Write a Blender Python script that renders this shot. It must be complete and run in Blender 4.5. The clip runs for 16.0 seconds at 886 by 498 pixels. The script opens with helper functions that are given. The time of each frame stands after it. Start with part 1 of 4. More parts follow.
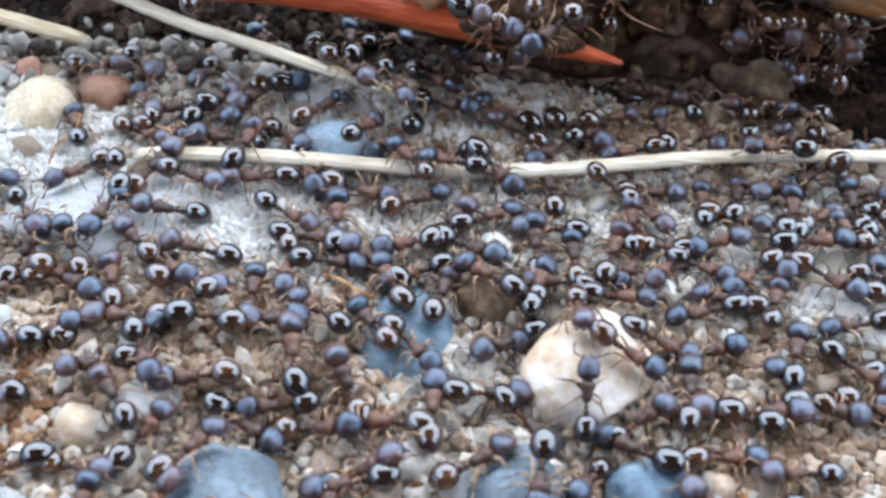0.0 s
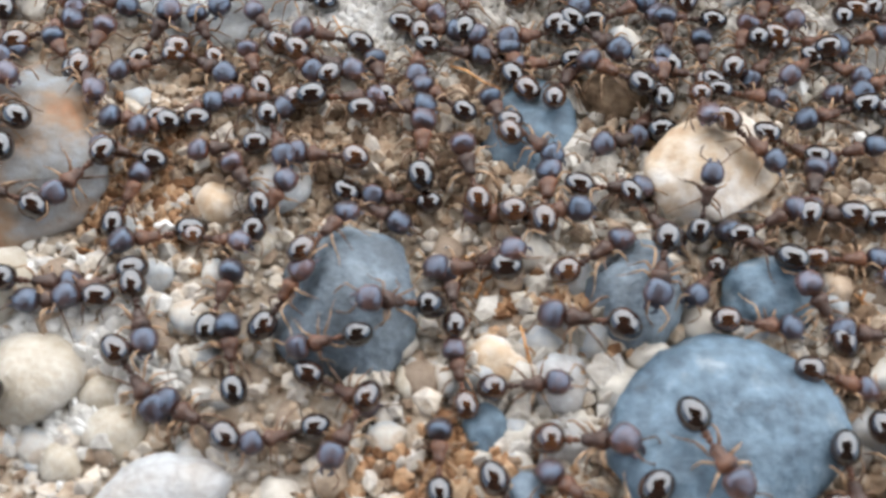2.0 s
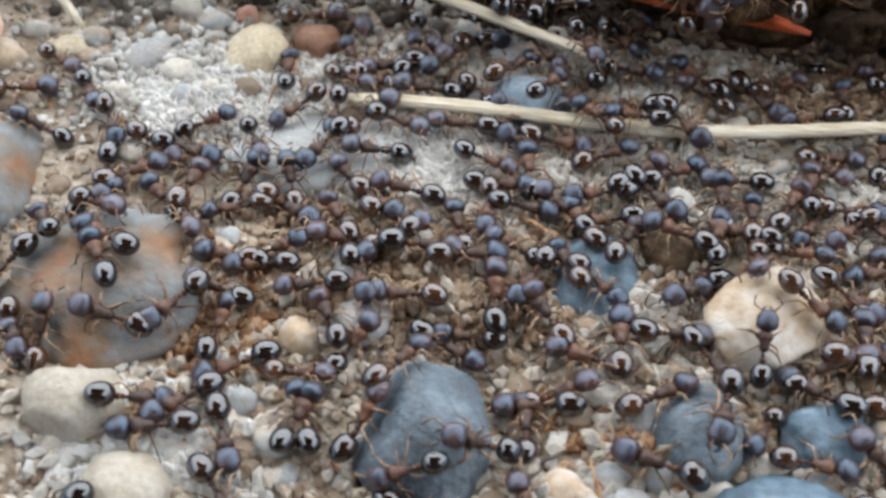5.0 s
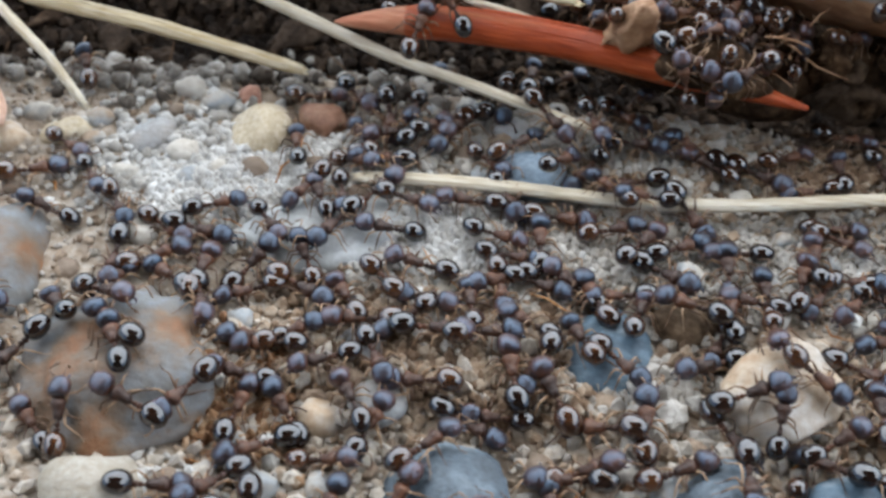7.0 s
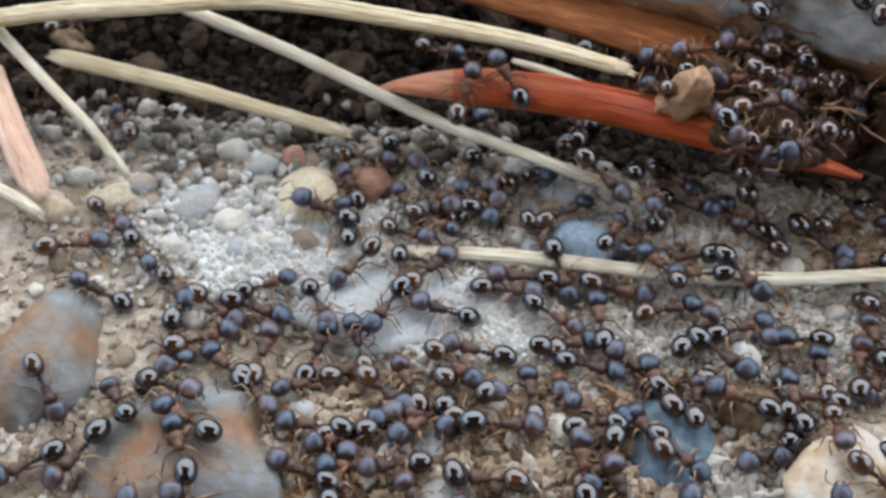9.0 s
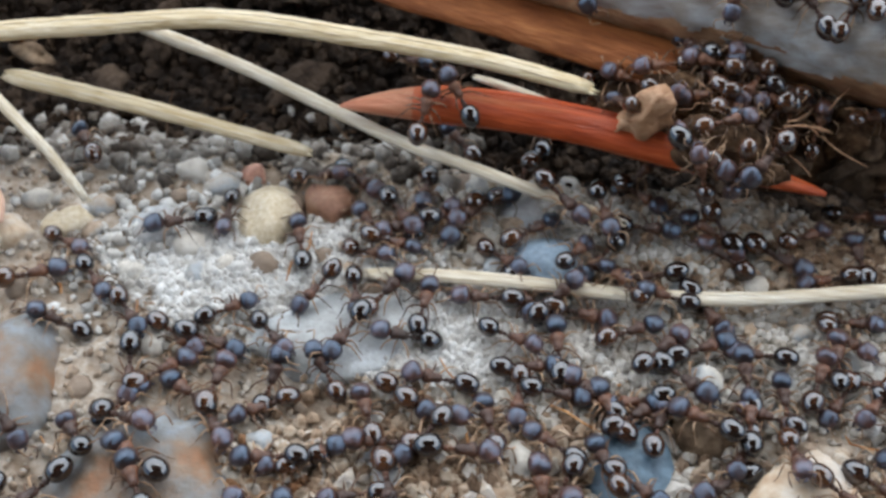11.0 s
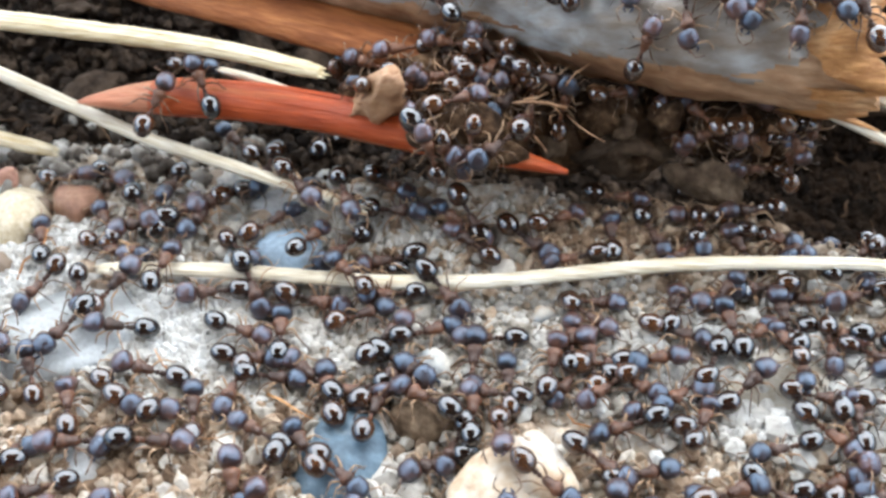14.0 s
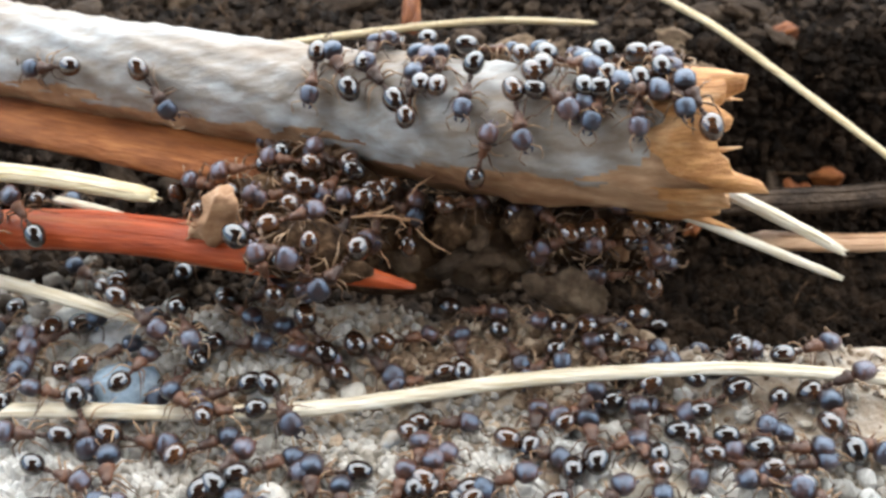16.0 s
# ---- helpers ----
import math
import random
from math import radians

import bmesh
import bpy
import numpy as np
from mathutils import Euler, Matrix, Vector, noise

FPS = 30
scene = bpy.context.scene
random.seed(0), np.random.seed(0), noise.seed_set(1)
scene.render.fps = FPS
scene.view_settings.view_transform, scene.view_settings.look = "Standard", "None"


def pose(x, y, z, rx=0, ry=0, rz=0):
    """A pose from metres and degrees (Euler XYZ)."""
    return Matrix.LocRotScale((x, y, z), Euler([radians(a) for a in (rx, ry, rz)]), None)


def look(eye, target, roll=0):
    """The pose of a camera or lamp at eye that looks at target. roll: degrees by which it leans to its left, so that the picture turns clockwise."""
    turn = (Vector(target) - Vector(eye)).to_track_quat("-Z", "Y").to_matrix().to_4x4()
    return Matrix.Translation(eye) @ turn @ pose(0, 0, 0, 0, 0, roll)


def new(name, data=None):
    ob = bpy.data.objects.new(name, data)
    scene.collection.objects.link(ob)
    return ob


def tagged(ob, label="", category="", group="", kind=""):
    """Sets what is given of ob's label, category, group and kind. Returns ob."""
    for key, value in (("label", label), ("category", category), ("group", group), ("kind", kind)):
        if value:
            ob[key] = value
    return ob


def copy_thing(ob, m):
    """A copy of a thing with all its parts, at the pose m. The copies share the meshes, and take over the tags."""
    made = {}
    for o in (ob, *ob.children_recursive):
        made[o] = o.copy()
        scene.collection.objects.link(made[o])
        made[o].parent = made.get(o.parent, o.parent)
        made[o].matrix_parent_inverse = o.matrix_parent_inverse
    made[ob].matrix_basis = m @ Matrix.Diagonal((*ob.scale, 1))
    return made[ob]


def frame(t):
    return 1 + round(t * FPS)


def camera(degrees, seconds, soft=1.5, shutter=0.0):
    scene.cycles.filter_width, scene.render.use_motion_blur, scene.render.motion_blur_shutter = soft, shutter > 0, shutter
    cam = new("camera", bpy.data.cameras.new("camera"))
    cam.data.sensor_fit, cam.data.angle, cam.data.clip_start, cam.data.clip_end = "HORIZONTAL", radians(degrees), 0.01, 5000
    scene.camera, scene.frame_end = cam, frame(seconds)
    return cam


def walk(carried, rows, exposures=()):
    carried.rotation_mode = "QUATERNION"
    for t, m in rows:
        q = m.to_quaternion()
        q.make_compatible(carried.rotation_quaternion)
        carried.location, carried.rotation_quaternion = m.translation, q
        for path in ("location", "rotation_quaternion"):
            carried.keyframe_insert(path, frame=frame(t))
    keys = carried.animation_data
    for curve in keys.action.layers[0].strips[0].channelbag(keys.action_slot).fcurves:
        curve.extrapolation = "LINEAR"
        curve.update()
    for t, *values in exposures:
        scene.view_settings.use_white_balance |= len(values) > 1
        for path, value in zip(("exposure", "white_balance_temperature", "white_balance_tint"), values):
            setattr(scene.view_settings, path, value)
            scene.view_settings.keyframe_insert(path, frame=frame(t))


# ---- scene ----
# All plans are in millimetres; MM turns them into metres.
MM = 0.001
cam = camera(45.0, 16.0, soft=2.9)
cam.data.dof.use_dof, cam.data.dof.focus_distance, cam.data.dof.aperture_fstop = True, 42 * MM, 110
PATH = [
    (0.0, (9.67, -31.92, 30.72), (12.28, -2.78, -2.14), 3.49),
    (0.5, (9.65, -32.30, 29.91), (10.61, -6.12, -5.44), 2.01),
    (1.0, (8.88, -32.43, 30.04), (8.86, -9.09, -7.25), 0.56),
    (1.5, (8.83, -32.94, 31.28), (7.90, -11.20, -6.97), -0.83),
    (2.0, (8.83, -32.33, 31.22), (7.38, -10.03, -6.68), -1.81),
    (2.5, (8.27, -32.44, 31.21), (6.89, -9.90, -6.55), -1.76),
    (3.0, (8.22, -33.39, 31.43), (6.96, -9.78, -5.68), -0.92),
    (3.5, (7.42, -33.70, 31.88), (6.72, -9.07, -4.58), 0.56),
    (4.0, (6.58, -33.59, 33.16), (5.22, -8.24, -2.78), -0.47),
    (4.5, (5.98, -34.67, 32.86), (4.62, -7.18, -1.47), 0.70),
    (5.0, (6.52, -34.78, 32.39), (4.61, -6.64, -1.38), 0.17),
    (5.2, (6.12, -34.73, 32.19), (4.53, -6.04, -1.13), 0.47),
    (7.5, (3.58, -34.28, 33.68), (3.20, -4.15, 1.62), 1.46),
    (8.2, (1.33, -31.93, 36.38), (1.53, -2.87, 3.34), 1.92),
    (10.5, (2.51, -28.17, 37.42), (1.71, -0.85, 2.94), -0.00),
    (11.0, (3.02, -27.69, 37.88), (3.22, -0.62, 3.20), 1.28),
    (11.5, (5.73, -27.33, 37.68), (5.21, -0.82, 2.56), -0.58),
    (12.0, (9.69, -29.08, 35.77), (10.03, -0.62, 2.21), 0.97),
    (12.5, (11.84, -28.93, 36.15), (11.74, -0.71, 2.39), -0.53),
    (13.0, (12.41, -29.27, 34.88), (11.71, 0.15, 2.18), -0.93),
    (13.5, (13.40, -28.88, 35.51), (13.28, 0.00, 2.32), -0.85),
    (14.0, (14.62, -29.18, 34.95), (14.47, -0.24, 1.80), -1.20),
    (14.5, (14.19, -29.81, 33.93), (13.89, -0.26, 1.34), -0.90),
    (15.0, (15.11, -30.23, 32.70), (14.82, 0.29, 1.01), -0.66),
    (15.5, (18.22, -28.91, 33.86), (19.64, 2.81, 3.40), -0.98),
    (16.0, (19.83, -28.26, 32.75), (21.02, 4.57, 3.47), -2.33),
]
walk(cam, [(t, look(Vector(eye) * MM, Vector(target) * MM, roll)) for t, eye, target, roll in PATH],
     exposures=[(0, 1.40, 5710, 6), (1, 1.32, 6260, 7), (2, 1.12, 6610, 8), (4, 1.15, 6660, 7), (4.6, 1.05, 6610, 7), (5, 0.88, 6460, 6), (8, 0.74, 6210, 6), (11.3, 0.72, 6210, 6), (12.3, 1.50, 6210, 5), (14.8, 1.54, 6210, 5), (16, 1.42, 6560, 5)])

# ---- light: open shade under a bright sky, a broad soft sun ----
SUN_EL, SUN_ROT = radians(76), radians(14)
world = bpy.data.worlds.new("sky")
scene.world = world
world.use_nodes = True
wn = world.node_tree
sky = wn.nodes.new("ShaderNodeTexSky")
sky.sky_type, sky.sun_disc = "NISHITA", False
sky.sun_elevation, sky.sun_rotation = SUN_EL, SUN_ROT
sky.dust_density = 1.6
wn.links.new(sky.outputs[0], wn.nodes["Background"].inputs[0])
wn.nodes["Background"].inputs[1].default_value = 0.15
sun = new("sun", bpy.data.lights.new("sun", "SUN"))
sun.data.energy, sun.data.angle, sun.data.color = 5.0, radians(128), (1.0, 0.955, 0.89)
sun.matrix_world = look((0.04, 0.17, 0.70), (0, 0, 0))


# ---- materials ----
def material(name, colours, scale=1.0, rough=0.6, fine=None, bump=0.0, bump_scale=6.0, per="none", spread=0.0,
             stretch=(1, 1, 1), coat=0.0, spec=0.5, metal=0.0, coat_ior=1.5, coat_rough=0.05, detail=6.0, sky_tint=None):
    """Noise-mottled surface. colours: ramp from low to high noise. scale: patches per millimetre. per: 'object' or 'island' variation."""
    m = bpy.data.materials.new(name)
    m.use_nodes = True
    nt = m.node_tree
    n, l = nt.nodes, nt.links
    bsdf = n["Principled BSDF"]
    tc, mp = n.new("ShaderNodeTexCoord"), n.new("ShaderNodeMapping")
    mp.inputs["Scale"].default_value = [1000 * s for s in stretch]
    l.new(tc.outputs["Object"], mp.inputs[0])
    nz = n.new("ShaderNodeTexNoise")
    nz.inputs["Scale"].default_value, nz.inputs["Detail"].default_value = scale, detail
    nz.inputs["Roughness"].default_value = 0.62
    l.new(mp.outputs[0], nz.inputs[0])
    ramp = n.new("ShaderNodeValToRGB")
    lo, hi = 0.28, 0.72
    els = ramp.color_ramp.elements
    for i, c in enumerate(colours):
        p = lo + (hi - lo) * i / max(1, len(colours) - 1)
        e = els[i] if i < 2 else els.new(p)
        e.position, e.color = p, (*c, 1)
    fac = nz.outputs[0]
    if per != "none":
        if per == "object":
            src = n.new("ShaderNodeObjectInfo").outputs["Random"]
        else:
            src = n.new("ShaderNodeNewGeometry").outputs["Random Per Island"]
        mad = n.new("ShaderNodeMath")
        mad.operation = "MULTIPLY_ADD"
        mad.inputs[1].default_value, mad.inputs[2].default_value = spread, -spread / 2
        l.new(src, mad.inputs[0])
        add = n.new("ShaderNodeMath")
        l.new(fac, add.inputs[0])
        l.new(mad.outputs[0], add.inputs[1])
        fac = add.outputs[0]
    l.new(fac, ramp.inputs[0])
    col = ramp.outputs[0]
    if fine:
        n2 = n.new("ShaderNodeTexNoise")
        n2.inputs["Scale"].default_value, n2.inputs["Detail"].default_value = fine[0], 3
        l.new(mp.outputs[0], n2.inputs[0])
        r2 = n.new("ShaderNodeValToRGB")
        r2.color_ramp.elements[0].position, r2.color_ramp.elements[1].position = 0.35, 0.65
        r2.color_ramp.elements[0].color = (*fine[1], 1)
        r2.color_ramp.elements[1].color = (1, 1, 1, 1)
        l.new(n2.outputs[0], r2.inputs[0])
        mix = n.new("ShaderNodeMix")
        mix.data_type, mix.blend_type = "RGBA", "MULTIPLY"
        mix.inputs[0].default_value = 1.0
        l.new(col, mix.inputs[6])
        l.new(r2.outputs[0], mix.inputs[7])
        col = mix.outputs[2]
    l.new(col, bsdf.inputs["Base Color"])
    bsdf.inputs["Roughness"].default_value = rough
    bsdf.inputs["Specular IOR Level"].default_value = spec
    bsdf.inputs["Coat Weight"].default_value, bsdf.inputs["Coat Roughness"].default_value = coat, coat_rough
    bsdf.inputs["Coat IOR"].default_value = coat_ior
    bsdf.inputs["Metallic"].default_value = metal
    if sky_tint:
        bsdf.inputs["IOR"].default_value, bsdf.inputs["Specular Tint"].default_value = 1.6, (*sky_tint, 1)
    if bump:
        n3 = n.new("ShaderNodeTexNoise")
        n3.inputs["Scale"].default_value, n3.inputs["Detail"].default_value = bump_scale, 8
        l.new(mp.outputs[0], n3.inputs[0])
        b = n.new("ShaderNodeBump")
        b.inputs["Strength"].default_value, b.inputs["Distance"].default_value = bump, 0.2 * MM
        l.new(n3.outputs[0], b.inputs["Height"])
        l.new(b.outputs[0], bsdf.inputs["Normal"])
        l.new(b.outputs[0], bsdf.inputs["Coat Normal"])
    return m


M_GROUND = material("sandy_soil", [(0.19, 0.145, 0.105), (0.34, 0.285, 0.23), (0.44, 0.40, 0.35), (0.56, 0.53, 0.49)], 0.35, 0.9,
                    (2.2, (0.66, 0.58, 0.50)), 0.8, 3.0)
M_GRAIN = material("sand_grains", [(0.21, 0.15, 0.105), (0.37, 0.295, 0.22), (0.50, 0.455, 0.395), (0.35, 0.33, 0.31), (0.52, 0.475, 0.41)],
                   0.8, 0.8, (3.0, (0.82, 0.78, 0.74)), 0.5, 5.0, "island", 0.5)
M_SOIL = material("brown_soil_grains", [(0.13, 0.086, 0.055), (0.23, 0.16, 0.108), (0.33, 0.25, 0.18), (0.42, 0.35, 0.275)], 0.8, 0.85,
                  (3.0, (0.8, 0.74, 0.68)), 0.5, 5.0, "island", 0.45, spec=0.3)
M_RUSTY_SOIL = material("rusty_soil_grains", [(0.15, 0.075, 0.036), (0.27, 0.15, 0.08), (0.38, 0.24, 0.14), (0.44, 0.33, 0.23)], 0.8, 0.85,
                        (3.0, (0.82, 0.74, 0.66)), 0.5, 5.0, "island", 0.45, spec=0.3)
M_WHITE_GRAIN = material("pale_grit", [(0.30, 0.27, 0.23), (0.42, 0.395, 0.36), (0.53, 0.51, 0.48)], 0.8, 0.8,
                         (3.0, (0.84, 0.83, 0.81)), 0.5, 5.0, "island", 0.4)
M_CHALK = material("chalky_grit", [(0.38, 0.36, 0.33), (0.50, 0.49, 0.47), (0.61, 0.61, 0.60)], 0.8, 0.8,
                   (3.0, (0.88, 0.88, 0.87)), 0.5, 5.0, "island", 0.4)
M_DARK = material("dark_slate_stone", [(0.045, 0.058, 0.072), (0.11, 0.145, 0.18), (0.23, 0.28, 0.32)], 0.35, 0.55,
                  (3.5, (0.6, 0.6, 0.6)), 0.5, 4.0)
M_BLUE = material("blue_grey_stone", [(0.045, 0.062, 0.08), (0.085, 0.135, 0.185), (0.12, 0.185, 0.245), (0.24, 0.29, 0.33)], 0.75, 0.6,
                  (1.8, (0.55, 0.58, 0.60)), 0.8, 2.2)
M_SKYBLUE = material("light_blue_stone", [(0.14, 0.19, 0.25), (0.20, 0.27, 0.34), (0.30, 0.35, 0.40)], 0.5, 0.6,
                     (4.0, (0.75, 0.75, 0.76)), 0.4, 4.0)
M_BEIGE = material("beige_stone", [(0.38, 0.25, 0.15), (0.48, 0.39, 0.29), (0.51, 0.48, 0.44), (0.54, 0.54, 0.54)], 0.26, 0.6,
                   (2.0, (0.84, 0.76, 0.68)), 0.45, 3.0)
M_CREAM = material("cream_stone", [(0.42, 0.35, 0.24), (0.54, 0.47, 0.35), (0.60, 0.55, 0.45)], 0.5, 0.6,
                   (4.0, (0.85, 0.8, 0.72)), 0.4, 4.0)
M_BROWN = material("brown_stone", [(0.15, 0.062, 0.026), (0.23, 0.115, 0.055), (0.19, 0.14, 0.10), (0.17, 0.17, 0.172), (0.20, 0.225, 0.25), (0.19, 0.115, 0.065)], 0.3, 0.65,
                   (1.6, (0.82, 0.72, 0.62)), 0.45, 3.0)
M_WHITE = material("white_stone", [(0.28, 0.24, 0.18), (0.38, 0.35, 0.30), (0.45, 0.43, 0.40)], 0.4, 0.6,
                   (4.0, (0.86, 0.82, 0.76)), 0.4, 4.0)
M_PALEBLUE = material("pale_blue_stone", [(0.28, 0.24, 0.20), (0.35, 0.36, 0.37), (0.44, 0.48, 0.52)], 0.28, 0.55,
                      (3.5, (0.8, 0.78, 0.76)), 0.4, 4.0)
M_SLAB = material("whitish_slab", [(0.30, 0.30, 0.29), (0.40, 0.42, 0.43), (0.46, 0.49, 0.52)], 0.28, 0.6,
                  (3.5, (0.84, 0.83, 0.81)), 0.4, 4.0)
M_RUST = material("rusty_stone", [(0.15, 0.06, 0.035), (0.27, 0.14, 0.085), (0.36, 0.25, 0.18)], 0.6, 0.6,
                  (4.0, (0.75, 0.7, 0.66)), 0.4, 4.0)
M_RED = material("reddish_stone", [(0.26, 0.10, 0.06), (0.46, 0.24, 0.17), (0.55, 0.36, 0.28)], 0.6, 0.55,
                 (4.0, (0.75, 0.7, 0.66)), 0.4, 4.0)
M_PEBBLE = material("mixed_pebble", [(0.20, 0.15, 0.11), (0.38, 0.29, 0.21), (0.40, 0.38, 0.35), (0.30, 0.33, 0.36), (0.46, 0.44, 0.40), (0.54, 0.51, 0.46)],
                    0.4, 0.65, (3.0, (0.82, 0.79, 0.75)), 0.5, 4.0, "object", 0.6)
M_STRAW = material("bleached_straw", [(0.50, 0.43, 0.32), (0.65, 0.60, 0.50), (0.73, 0.70, 0.63)], 1.0, 0.6,
                   (5.0, (0.75, 0.68, 0.55)), 0.4, 8.0, stretch=(0.12, 1.6, 1.6))
M_YELLOW_STRAW = material("yellowed_straw", [(0.42, 0.33, 0.19), (0.60, 0.51, 0.34), (0.67, 0.60, 0.46)], 1.0, 0.55,
                          (5.0, (0.72, 0.64, 0.50)), 0.4, 8.0, stretch=(0.12, 1.6, 1.6))
M_RIB = material("straw_rib", [(0.44, 0.36, 0.24), (0.58, 0.51, 0.39), (0.68, 0.63, 0.53)], 1.0, 0.6,
                 (5.0, (0.75, 0.68, 0.55)), 0.2, 8.0, stretch=(0.2, 1.6, 1.6))
M_GREY_LUMP = material("grey_soil_lumps", [(0.07, 0.058, 0.048), (0.18, 0.16, 0.14), (0.29, 0.275, 0.255), (0.40, 0.39, 0.37)], 0.6, 0.85,
                       (3.0, (0.7, 0.66, 0.62)), 0.6, 4.0, "island", 0.5, spec=0.25)
M_HUSK = material("red_husk", [(0.24, 0.034, 0.008), (0.45, 0.080, 0.018), (0.58, 0.20, 0.08)], 0.8, 0.42,
                  (4.0, (0.72, 0.62, 0.55)), 0.5, 6.0, stretch=(0.15, 1.6, 1.6), spec=0.35)
M_HUSK_TIP = material("pale_husk_tip", [(0.34, 0.10, 0.045), (0.52, 0.20, 0.11), (0.62, 0.33, 0.20)], 0.8, 0.45,
                      (4.0, (0.76, 0.68, 0.6)), 0.5, 6.0, stretch=(0.15, 1.6, 1.6), spec=0.35)
M_ORANGE = material("orange_bark", [(0.06, 0.02, 0.008), (0.21, 0.068, 0.018), (0.38, 0.15, 0.05)], 0.45, 0.65,
                    (3.0, (0.66, 0.55, 0.45)), 0.6, 5.0, stretch=(0.25, 1.4, 1.4), spec=0.25)
M_PINK = material("pink_husk", [(0.46, 0.24, 0.16), (0.68, 0.44, 0.33), (0.80, 0.62, 0.50)], 0.8, 0.5,
                  (4.0, (0.8, 0.74, 0.68)), 0.4, 6.0, stretch=(0.2, 1.5, 1.5))
M_LOG = material("weathered_twig", [(0.21, 0.155, 0.11), (0.30, 0.265, 0.235), (0.37, 0.375, 0.38), (0.46, 0.48, 0.505)], 0.3, 0.6,
                 (2.2, (0.72, 0.64, 0.56)), 0.5, 3.0, stretch=(0.35, 1, 1))
M_TAN = material("tan_wood", [(0.20, 0.10, 0.05), (0.40, 0.235, 0.13), (0.52, 0.36, 0.23)], 0.4, 0.6,
                 (2.6, (0.68, 0.58, 0.50)), 0.5, 4.0, stretch=(0.3, 1, 1))
M_TORN = material("torn_wood", [(0.30, 0.12, 0.035), (0.54, 0.27, 0.095), (0.66, 0.45, 0.26)], 0.7, 0.65,
                  (3.0, (0.66, 0.56, 0.46)), 0.7, 5.0, stretch=(0.4, 1.3, 1.3))
# Litter browns, darkened further to carry shade in their colour.
M_LITTER = material("shade_dark_litter", [(0.009, 0.0062, 0.0045), (0.027, 0.018, 0.0125), (0.075, 0.053, 0.037)], 0.5, 0.85,
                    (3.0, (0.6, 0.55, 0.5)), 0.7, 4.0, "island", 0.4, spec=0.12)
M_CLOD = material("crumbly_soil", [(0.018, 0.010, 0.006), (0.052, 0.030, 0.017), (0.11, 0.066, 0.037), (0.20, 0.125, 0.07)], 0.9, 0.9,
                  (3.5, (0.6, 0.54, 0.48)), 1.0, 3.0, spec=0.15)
# Near-black that puts the hollow's shade into the soil colour.
M_HOLLOW_SHADE = material("black_humus", [(0.006, 0.0042, 0.003), (0.014, 0.0095, 0.0066), (0.032, 0.021, 0.014)], 0.5, 0.9,
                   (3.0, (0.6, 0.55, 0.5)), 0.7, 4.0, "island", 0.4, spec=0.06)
M_BARK = material("grey_bark", [(0.05, 0.031, 0.019), (0.13, 0.088, 0.057), (0.23, 0.165, 0.108)], 0.6, 0.85,
                  (3.0, (0.6, 0.56, 0.52)), 0.7, 4.0, "object", 0.3, spec=0.2)
# Near-black for the added slabs that keep light out of reflections.
M_BLOCKER = material("dark_blocker", [(0.018, 0.014, 0.011), (0.032, 0.024, 0.018), (0.05, 0.038, 0.028)], 0.01, 0.8,
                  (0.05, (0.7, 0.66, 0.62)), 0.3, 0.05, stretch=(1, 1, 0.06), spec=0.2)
# Bluish specular tint paints the sky's reflection into abdomen and head shells.
M_GASTER = material("gaster_shell", [(0.006, 0.004, 0.003), (0.018, 0.008, 0.005), (0.085, 0.034, 0.013)], 0.9, 0.10,
                    per="object", spread=0.3, coat=0.85, coat_ior=1.55, coat_rough=0.04, bump=0.05, bump_scale=3.0, sky_tint=(0.80, 0.90, 1.0))
M_HEAD = material("head_shell", [(0.014, 0.008, 0.006), (0.040, 0.018, 0.011), (0.12, 0.048, 0.024)], 1.2, 0.31,
                  per="object", spread=0.25, spec=0.75, coat=0.5, coat_ior=1.5, coat_rough=0.27, bump=0.25, bump_scale=12, sky_tint=(0.30, 0.60, 1.0))
M_THORAX = material("thorax_shell", [(0.024, 0.010, 0.006), (0.060, 0.024, 0.013), (0.15, 0.060, 0.029)], 1.5, 0.34,
                    per="object", spread=0.3, spec=0.5, bump=0.35, bump_scale=14)
M_LEG = material("leg_shell", [(0.06, 0.030, 0.016), (0.16, 0.088, 0.046), (0.34, 0.22, 0.13)], 1.2, 0.3,
                 per="object", spread=0.5, spec=0.5, bump=0.1, bump_scale=14)
M_DARK_LEG = material("dark_leg_shell", [(0.03, 0.017, 0.010), (0.10, 0.055, 0.031), (0.32, 0.21, 0.13)], 0.5, 0.35,
                      per="island", spread=0.6, spec=0.4, bump=0.1, bump_scale=14)

# ---- mesh helpers ----
def mesh_of(name, verts, faces, mat, smooth=True):
    me = bpy.data.meshes.new(name)
    me.from_pydata([tuple(v) for v in np.asarray(verts, float) * MM], [], [tuple(f) for f in faces])
    me.materials.append(mat)
    if smooth:
        me.shade_smooth()
    me.validate()
    return me


def part(name, me, parent, label=""):
    ob = new(name, me)
    ob.parent = parent
    if label:
        ob["label"] = label
    return ob


ICO = {}


def ico(sub):
    if sub not in ICO:
        bm = bmesh.new()
        bmesh.ops.create_icosphere(bm, subdivisions=sub, radius=1.0)
        ICO[sub] = (np.array([v.co[:] for v in bm.verts]), [tuple(v.index for v in f.verts) for f in bm.faces])
        bm.free()
    return ICO[sub]


